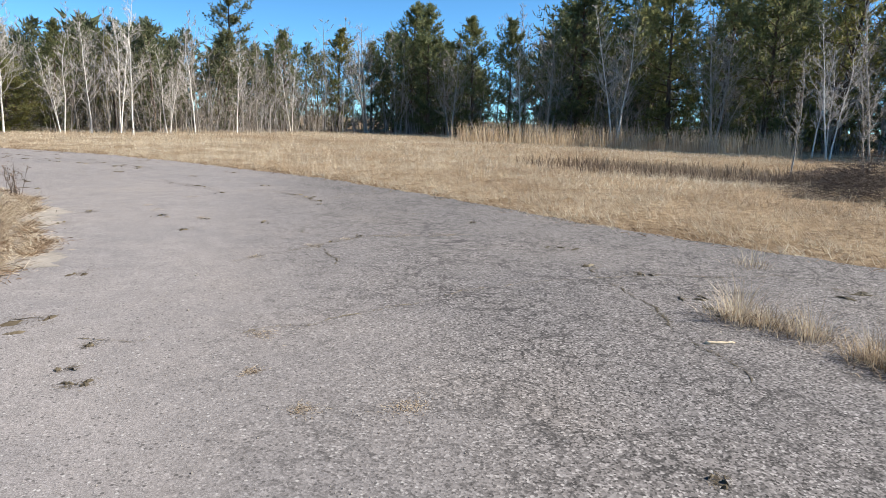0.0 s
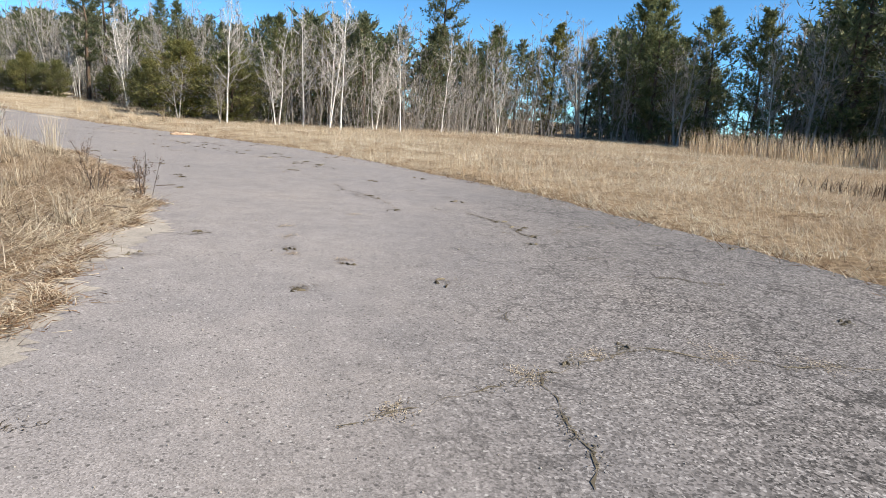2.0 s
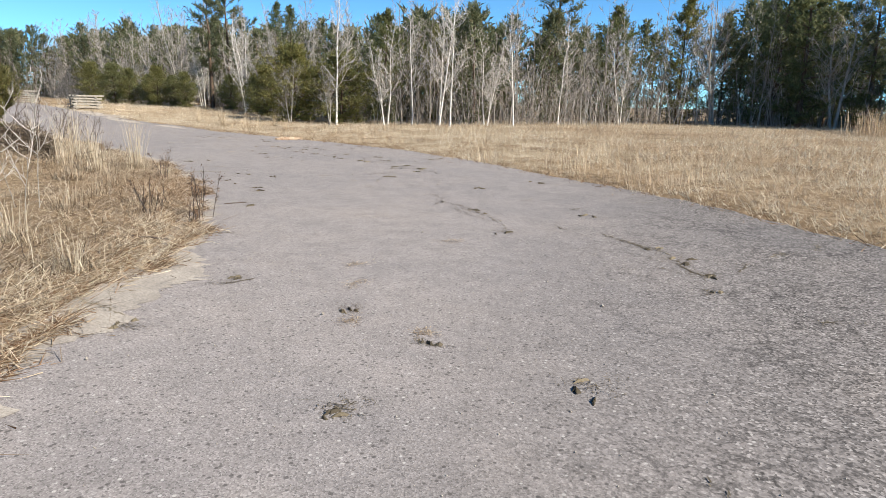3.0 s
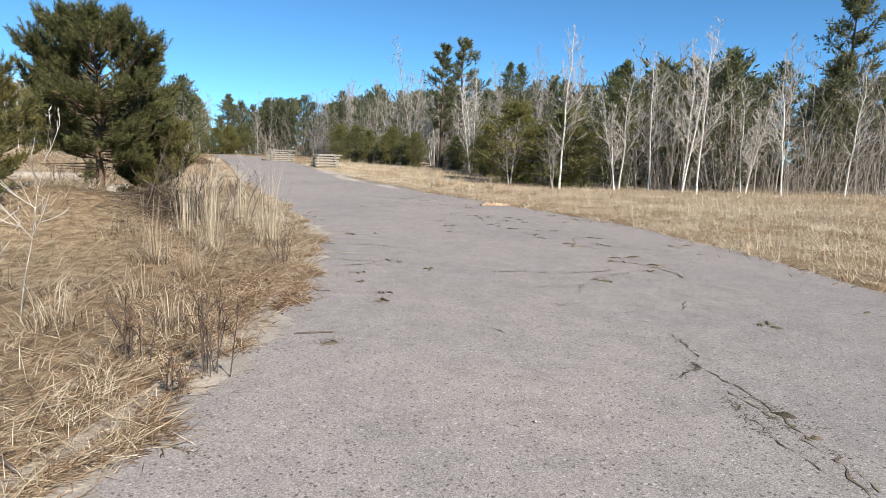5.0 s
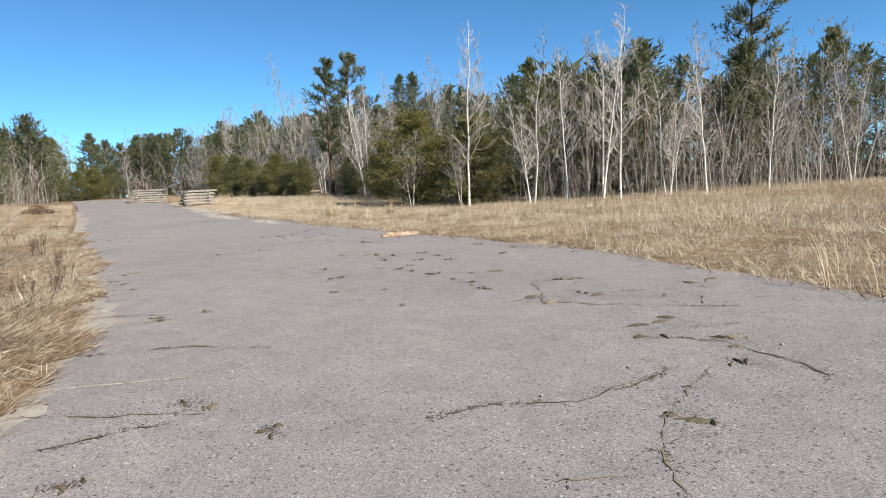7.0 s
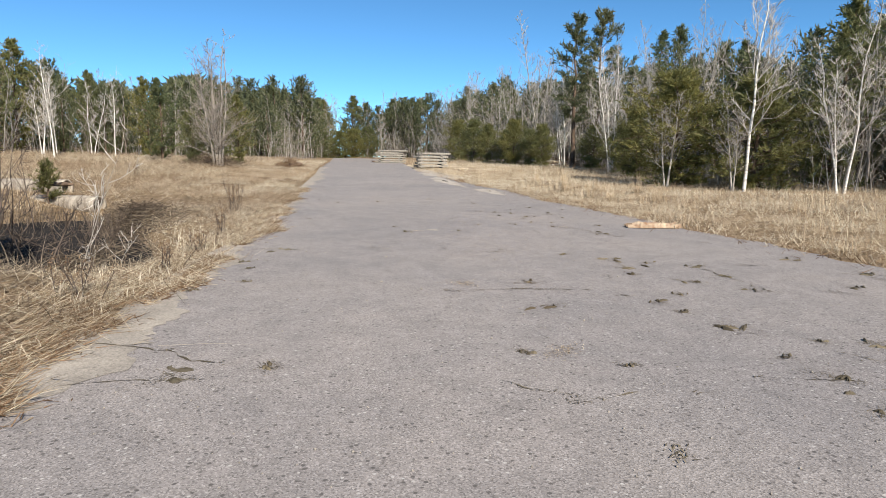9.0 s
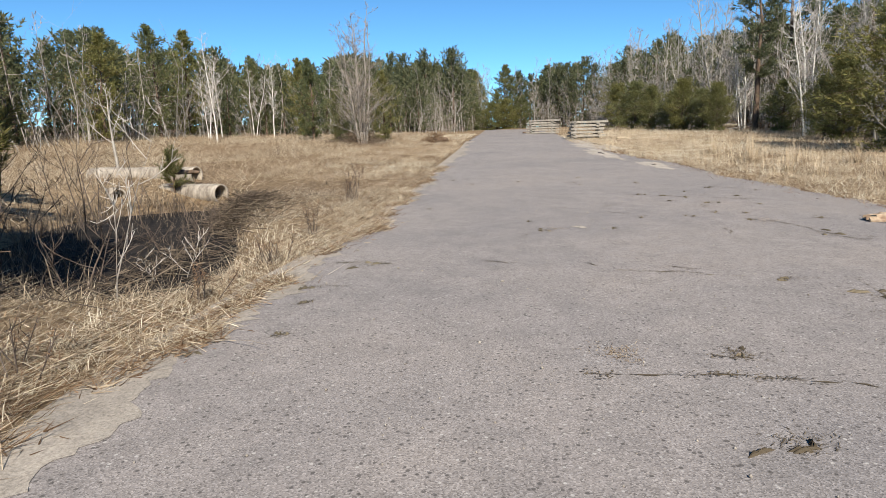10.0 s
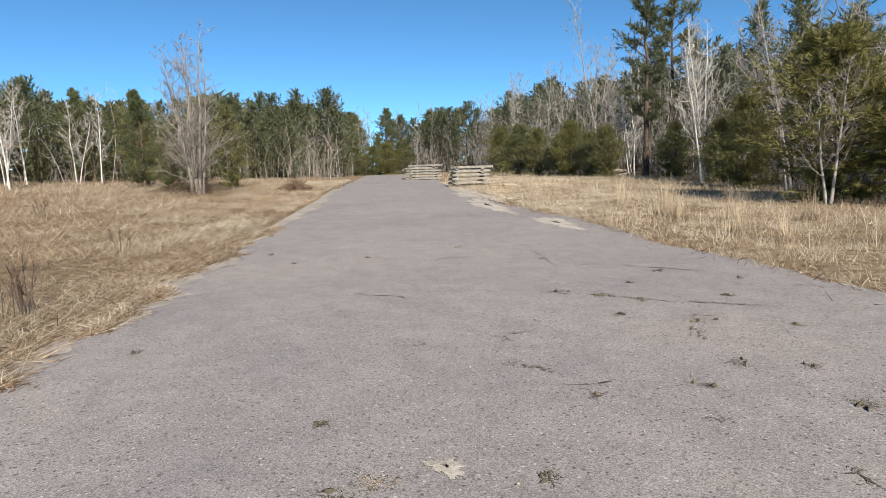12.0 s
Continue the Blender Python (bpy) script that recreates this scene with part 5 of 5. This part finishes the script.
SEAMS_B = [
    [(-1.77, 11.09), (-1.22, 10.75), (-0.73, 10.27), (-0.33, 9.81)], [(-1.82, 11.15), (-0.89, 10.53)], [(-3.1, 5.4), (-2.7, 5.7)], [(-3.39, 7.47), (-3.33, 7.6), (-3.32, 7.83)],
    [(-3.9, 6.75), (-3.0, 6.8)], [(-3.95, 11.58), (-3.01, 11.0)], [(-3.98, 11.55), (-3.09, 11.09)], [(-4.4, 11.9), (-3.9, 11.7), (-3.0, 11.0), (-2.6, 10.5)],
    [(-4.4, 14.4), (-3.8, 14.7)], [(-4.9, 12.4), (-4.5, 12.1), (-4.2, 11.5)], [(-5.22, 8.43), (-4.71, 8.79)], [(-5.85, 11.21), (-5.71, 11.22), (-5.54, 11.21)],
    [(-7.0, 14.8), (-6.8, 13.6), (-6.4, 13.0)], [(-7.6, 15.0), (-7.0, 15.15), (-6.4, 14.7)], [(-7.99, 12.67), (-7.47, 13.38), (-7.24, 14.2)], [(-9.0, 11.4), (-8.8, 12.1)],
]
SEAMS_C = [
    [(-9.0, 15.7), (-8.2, 16.1), (-7.4, 16.6)], [(-9.39, 15.32), (-8.88, 16.22), (-8.31, 16.98), (-8.02, 17.39)], [(-9.72, 11.34), (-8.84, 12.14)], [(-9.8, 16.4), (-9.3, 15.8), (-9.0, 15.4)],
    [(-10.72, 15.79), (-10.59, 16.04), (-10.46, 16.24)], [(-10.9, 12.1), (-10.4, 12.8), (-9.8, 13.2)], [(-10.9, 16.6), (-10.1, 16.9), (-9.6, 16.8)], [(-11.86, 12.46), (-11.85, 12.71), (-11.77, 13.07)],
    [(-12.64, 12.43), (-11.99, 13.12)], [(-12.7, 19.2), (-12.1, 19.4)], [(-13.29, 15.1), (-13.13, 15.73), (-12.77, 16.3)], [(-13.4, 18.0), (-12.2, 17.7)],
    [(-13.43, 15.82), (-13.35, 16.02), (-13.25, 16.14)], [(-14.7, 17.7), (-13.5, 17.3)], [(-15.36, 16.14), (-15.14, 16.57), (-15.02, 17.1)],
]
SEAMS_D = [
    [(-15.6, 13.5), (-15.4, 13.9)], [(-16.44, 13.79), (-16.37, 14.0), (-16.26, 14.4)],
    [(-17.4, 19.0), (-16.6, 18.9), (-16.0, 18.9)], [(-18.85, 18.98), (-19.18, 19.13)], [(-20.9, 18.8), (-20.1, 19.4), (-19.4, 20.2)], [(-21.77, 17.01), (-21.42, 17.41), (-21.25, 17.54)],
    [(-22.0, 20.5), (-21.0, 20.9)], [(-23.77, 18.58), (-23.66, 19.32)], [(-24.25, 20.24), (-22.4, 19.82)], [(-25.5, 19.8), (-24.8, 20.6)],
]
CRACKS = SEAMS_A + SEAMS_B + SEAMS_C + SEAMS_D
# clumps of dark moss in the asphalt: place and reach
MOSS_A = [
    (6.31, 5.03, 0.3), (4.81, 4.17, 0.14), (4.64, 4.49, 0.16), (4.38, 5.33, 0.18), (3.96, 1.43, 0.05), (3.9, 5.69, 0.16), (3.56, 6.55, 0.18),
    (2.47, 8.24, 0.13), (1.75, 11.06, 0.09), (1.08, 6.72, 0.05), (0.83, 6.28, 0.06), (0.61, 1.88, 0.08), (0.38, 2.08, 0.05), (0.23, 2.47, 0.06),
    (-0.34, 9.52, 0.07), (-0.46, 2.77, 0.21), (-0.46, 7.52, 0.11), (-0.47, 10.0, 0.13), (-0.79, 10.36, 0.17), (-1.03, 4.17, 0.11), (-1.08, 10.67, 0.14),
    (-1.28, 6.57, 0.09), (-1.43, 7.45, 0.07), (-2.17, 7.65, 0.08), (-2.27, 12.02, 0.21), (-2.59, 10.52, 0.1), (-2.98, 6.62, 0.08), (-3.37, 7.66, 0.07),
]
MOSS_B = [
    (-3.54, 11.42, 0.17), (-4.21, 14.69, 0.18), (-4.71, 13.42, 0.15), (-6.01, 9.96, 0.1), (-6.66, 13.7, 0.24), (-6.87, 14.76, 0.16), (-7.0, 10.89, 0.16),
    (-7.12, 15.2, 0.19), (-7.34, 11.11, 0.07), (-7.61, 14.99, 0.15), (-7.71, 15.44, 0.2), (-7.95, 11.19, 0.04), (-8.2, 17.37, 0.29), (-8.28, 12.31, 0.08),
    (-8.44, 11.4, 0.06), (-8.84, 16.26, 0.23), (-9.03, 12.2, 0.12), (-9.13, 15.72, 0.3), (-9.63, 19.0, 0.15), (-9.74, 16.76, 0.19), (-10.08, 15.93, 0.12),
    (-10.52, 16.15, 0.13), (-10.86, 16.92, 0.13), (-10.92, 16.23, 0.05), (-11.06, 16.7, 0.05), (-11.11, 15.29, 0.04), (-11.49, 16.5, 0.19), (-11.52, 14.87, 0.05),
]
MOSS_C = [
    (-11.78, 13.45, 0.07), (-11.81, 12.94, 0.12), (-11.96, 16.46, 0.05), (-12.12, 18.62, 0.08), (-12.3, 16.52, 0.08), (-12.36, 17.62, 0.12), (-12.46, 15.57, 0.12),
    (-12.5, 16.88, 0.07), (-12.58, 19.38, 0.15), (-12.84, 17.39, 0.1), (-12.96, 17.9, 0.09), (-13.36, 15.96, 0.08), (-13.37, 17.14, 0.1), (-13.51, 19.46, 0.16),
    (-13.52, 18.13, 0.14), (-13.68, 17.32, 0.17), (-13.9, 17.8, 0.09), (-14.04, 13.06, 0.07), (-14.15, 17.55, 0.22), (-14.26, 13.54, 0.05), (-14.74, 17.29, 0.12),
    (-14.99, 13.65, 0.04), (-15.46, 13.67, 0.11), (-16.13, 14.09, 0.2), (-16.32, 18.94, 0.2), (-17.37, 19.65, 0.06), (-17.45, 17.05, 0.04), (-17.51, 18.86, 0.07),
]
MOSS_D = [
    (-17.56, 16.23, 0.09), (-18.1, 19.13, 0.06), (-18.1, 18.34, 0.07), (-18.18, 17.73, 0.03), (-18.31, 18.83, 0.07), (-18.36, 16.27, 0.03), (-18.87, 19.88, 0.07),
    (-19.31, 19.4, 0.13), (-19.76, 18.95, 0.07), (-19.96, 20.23, 0.08), (-20.17, 19.44, 0.08), (-20.23, 15.18, 0.04), (-20.53, 19.22, 0.09), (-20.63, 21.03, 0.07),
    (-20.83, 18.96, 0.07), (-20.95, 19.87, 0.05), (-21.42, 20.59, 0.1), (-23.07, 19.93, 0.08), (-24.42, 16.66, 0.04), (-24.44, 17.73, 0.07), (-24.86, 19.32, 0.07),
    (-25.5, 16.4, 0.05),
]
MOSS_SPOTS = MOSS_A + MOSS_B + MOSS_C + MOSS_D
STRAW_SPOTS = [
    (1.21, 2.9, 0.1), (1.88, 1.8, 0.07), (2.51, 1.94, 0.1), (1.45, 2.23, 0.05), (0.23, 5.26, 0.07), (0.66, 5.98, 0.09), (0.93, 6.49, 0.08),
    (1.67, 6.97, 0.13), (2.18, 7.15, 0.12), (-2.95, 8.5, 0.08), (-2.57, 8.1, 0.08), (-2.01, 7.5, 0.06), (-2.83, 9.78, 0.09), (-1.53, 7.58, 0.06),
    (-11.48, 15.07, 0.1), (-17.36, 19.01, 0.2), (-13.48, 15.38, 0.11), (-17.69, 16.38, 0.08),
]


def cracks():
    """Recessed-looking seams filled with dirt, and the dead leaves and moss caught in them."""
    rng = np.random.default_rng(23)
    seam, base, az, ln = Buf(), [], [], []
    lines = list(CRACKS)
    for _ in range(70):
        u = rng.uniform(0, 1)
        x = -26 * u + 2
        lo, hi = np.interp(-x, [-2, 2, 6, 12, 20, 30], [4, 5.5, 9.8, 12.8, 15, 17]), np.interp(-x, [-2, 2, 6, 12, 20, 30], [10.5, 13.5, 16.4, 19.5, 21.3, 23.2])
        y = lo + (hi - lo) * rng.uniform(0.05, 1) ** 0.6
        a = rng.normal(0.9, 0.7)
        l = rng.uniform(0.08, 0.4)
        lines.append([(x, y), (x + math.cos(a) * l, y + math.sin(a) * l)])
    for line in lines:
        line = np.array(line)
        seg = np.hypot(*np.diff(line, axis=0).T)
        total = seg.sum()
        cum = np.concatenate([[0], np.cumsum(seg)])
        n = max(4, int(total / 0.05))
        s = np.linspace(0, total, n)
        p = np.stack([np.interp(s, cum, line[:, 0]), np.interp(s, cum, line[:, 1])], 1)
        p += np.cumsum(rng.normal(size=p.shape) * 0.016, 0)
        tan = unit(np.gradient(p, axis=0))
        nor = np.stack([-tan[:, 1], tan[:, 0]], 1)
        w = np.clip(0.002 + 0.006 * rng.normal(size=n), 0.0008, 0.009) * np.minimum(1, np.minimum(s, total - s) / 0.06 + 0.15)
        z = climb(p[:, 0]) + 0.004
        v = np.concatenate([np.column_stack([p - nor * w[:, None], z]), np.column_stack([p + nor * w[:, None], z])])
        seam.add(v, [(i, i + 1, n + i + 1, n + i) for i in range(n - 1)])
        m = int(total * rng.uniform(40, 240))
        k = rng.integers(0, n, m)
        patchy = np.sin(s[k] * 7 + line[0, 0] * 5) > -0.3
        q = p[k][patchy] + rng.normal(size=(patchy.sum(), 2)) * 0.025
        base.append(np.column_stack([q, climb(q[:, 0]) + 0.004]))
        az.append(np.arctan2(tan[k][patchy, 1], tan[k][patchy, 0]) + rng.normal(size=patchy.sum()) * 0.9)
    tagged(part("asphalt_crack", seam, MOSS), "dirt-filled cracks in the asphalt", "crack", kind="stuff")
    base, az = np.concatenate(base), np.concatenate(az)
    n = len(base)
    litter = Buf()
    litter.leaves(base, az, rng.uniform(1.3, 1.55, n), rng.uniform(0.012, 0.04, n), rng.uniform(0.003, 0.008, n), 0.05)
    tagged(part("crack_litter", litter, MOSS), "dark dead weeds and moss caught in cracks", "litter", kind="stuff")


def litter_patch(b, x, y, r, n, seed):
    """Bits of dead plant lying round a spot, in a few ragged strings."""
    rng = np.random.default_rng(seed)
    arms = rng.uniform(0, 6.28, 4)
    a = rng.choice(arms, n)
    f = np.abs(rng.normal(size=n)) * 0.55
    q = np.array([x, y]) + np.stack([np.cos(a), np.sin(a)], 1) * (r * f)[:, None] + rng.normal(size=(n, 2)) * r * 0.28
    b.leaves(np.column_stack([q, climb(q[:, 0]) + 0.003]), a + rng.normal(size=n) * 0.8, rng.uniform(1.35, 1.55, n), rng.uniform(0.01, 0.035, n), rng.uniform(0.002, 0.005, n), 0.03)


def moss_cushion(b, x, y, r, seed):
    """A low ragged crust of moss and dirt."""
    rng = np.random.default_rng(seed)
    k = 26
    a = np.linspace(0, 2 * math.pi, k, endpoint=False)
    turn, thin = rng.uniform(0, 3.14), rng.uniform(0.2, 0.5)
    edge = np.clip(1 + 0.35 * np.sin(a * 2 + seed) + 0.28 * np.sin(a * 5 + seed * 2) + rng.normal(size=k) * 0.22, 0.25, 1.8)
    rings = []
    for f, h in ((1.0, 0.0005), (0.7, 0.007), (0.3, 0.010)):
        u, w = np.cos(a) * edge * r * f, np.sin(a) * edge * r * thin * f
        px, py = x + u * math.cos(turn) - w * math.sin(turn), y + u * math.sin(turn) + w * math.cos(turn)
        rings.append(np.stack([px, py, climb(px) + h + np.abs(rng.normal(size=k)) * h * 0.5], 1))
    b.add(np.concatenate(rings), [(j * k + i, j * k + (i + 1) % k, (j + 1) * k + (i + 1) % k, (j + 1) * k + i) for j in range(2) for i in range(k)])
    b.f.append(np.arange(k)[None] + b.n - k)


dark, pale = Buf(), Buf()
for i, (x, y, r) in enumerate(MOSS_SPOTS):
    rng = random.Random(900 + i)
    for j in range(3):
        moss_cushion(dark, x + rng.gauss(0, r * 0.5), y + rng.gauss(0, r * 0.5), min(r, 0.2) * rng.uniform(0.16, 0.42), 900 + i * 3 + j)
    litter_patch(dark, x, y, r * 1.3, int(60 + 500 * r), 900 + i)
for i, (x, y, r) in enumerate(STRAW_SPOTS):
    litter_patch(pale, x, y, r * 1.5, int(90 + 900 * r), 1300 + i)
tagged(part("moss", dark, MOSS), "dark flat moss patches on the asphalt", "moss", kind="stuff")
tagged(part("straw_litter", pale, THATCH), "pale dead grass tufts in the asphalt", "litter", kind="stuff")
cracks()


def pebbles():
    """Loose grit and chips of stone on the asphalt near the walked line."""
    rng = np.random.default_rng(29)
    b = Buf()
    n = 2600
    u = rng.uniform(0, 1, n)
    x = 3 - 24 * u
    y = np.interp(-x, [-3, 0, 4, 9, 15, 21], [2, 5.5, 10, 13.8, 16, 18]) + rng.normal(size=n) * 2.2
    ok = on_road(x, y)
    x, y = x[ok], y[ok]
    n = len(x)
    r = rng.uniform(0.003, 0.007, n) * np.where(rng.random(n) < 0.04, 2.2, 1)
    c = np.column_stack([x, y, climb(x) + r * 0.5])
    d = np.array([[1, 0, 0], [0, 1, 0], [-1, 0, 0], [0, -1, 0], [0, 0, 0.8], [0, 0, -0.8]], float)
    v = c[:, None] + d[None] * r[:, None, None] * rng.uniform(0.6, 1.3, (n, 6, 1))
    tri = np.array([(0, 1, 4), (1, 2, 4), (2, 3, 4), (3, 0, 4), (1, 0, 5), (2, 1, 5), (3, 2, 5), (0, 3, 5)])
    b.add(v.reshape(-1, 3), ((np.arange(n) * 6)[:, None, None] + tri[None]).reshape(-1, 3))
    tagged(part("loose_grit", b, SAND), "loose pale grit scattered over the asphalt", "gravel", kind="stuff")


pebbles()
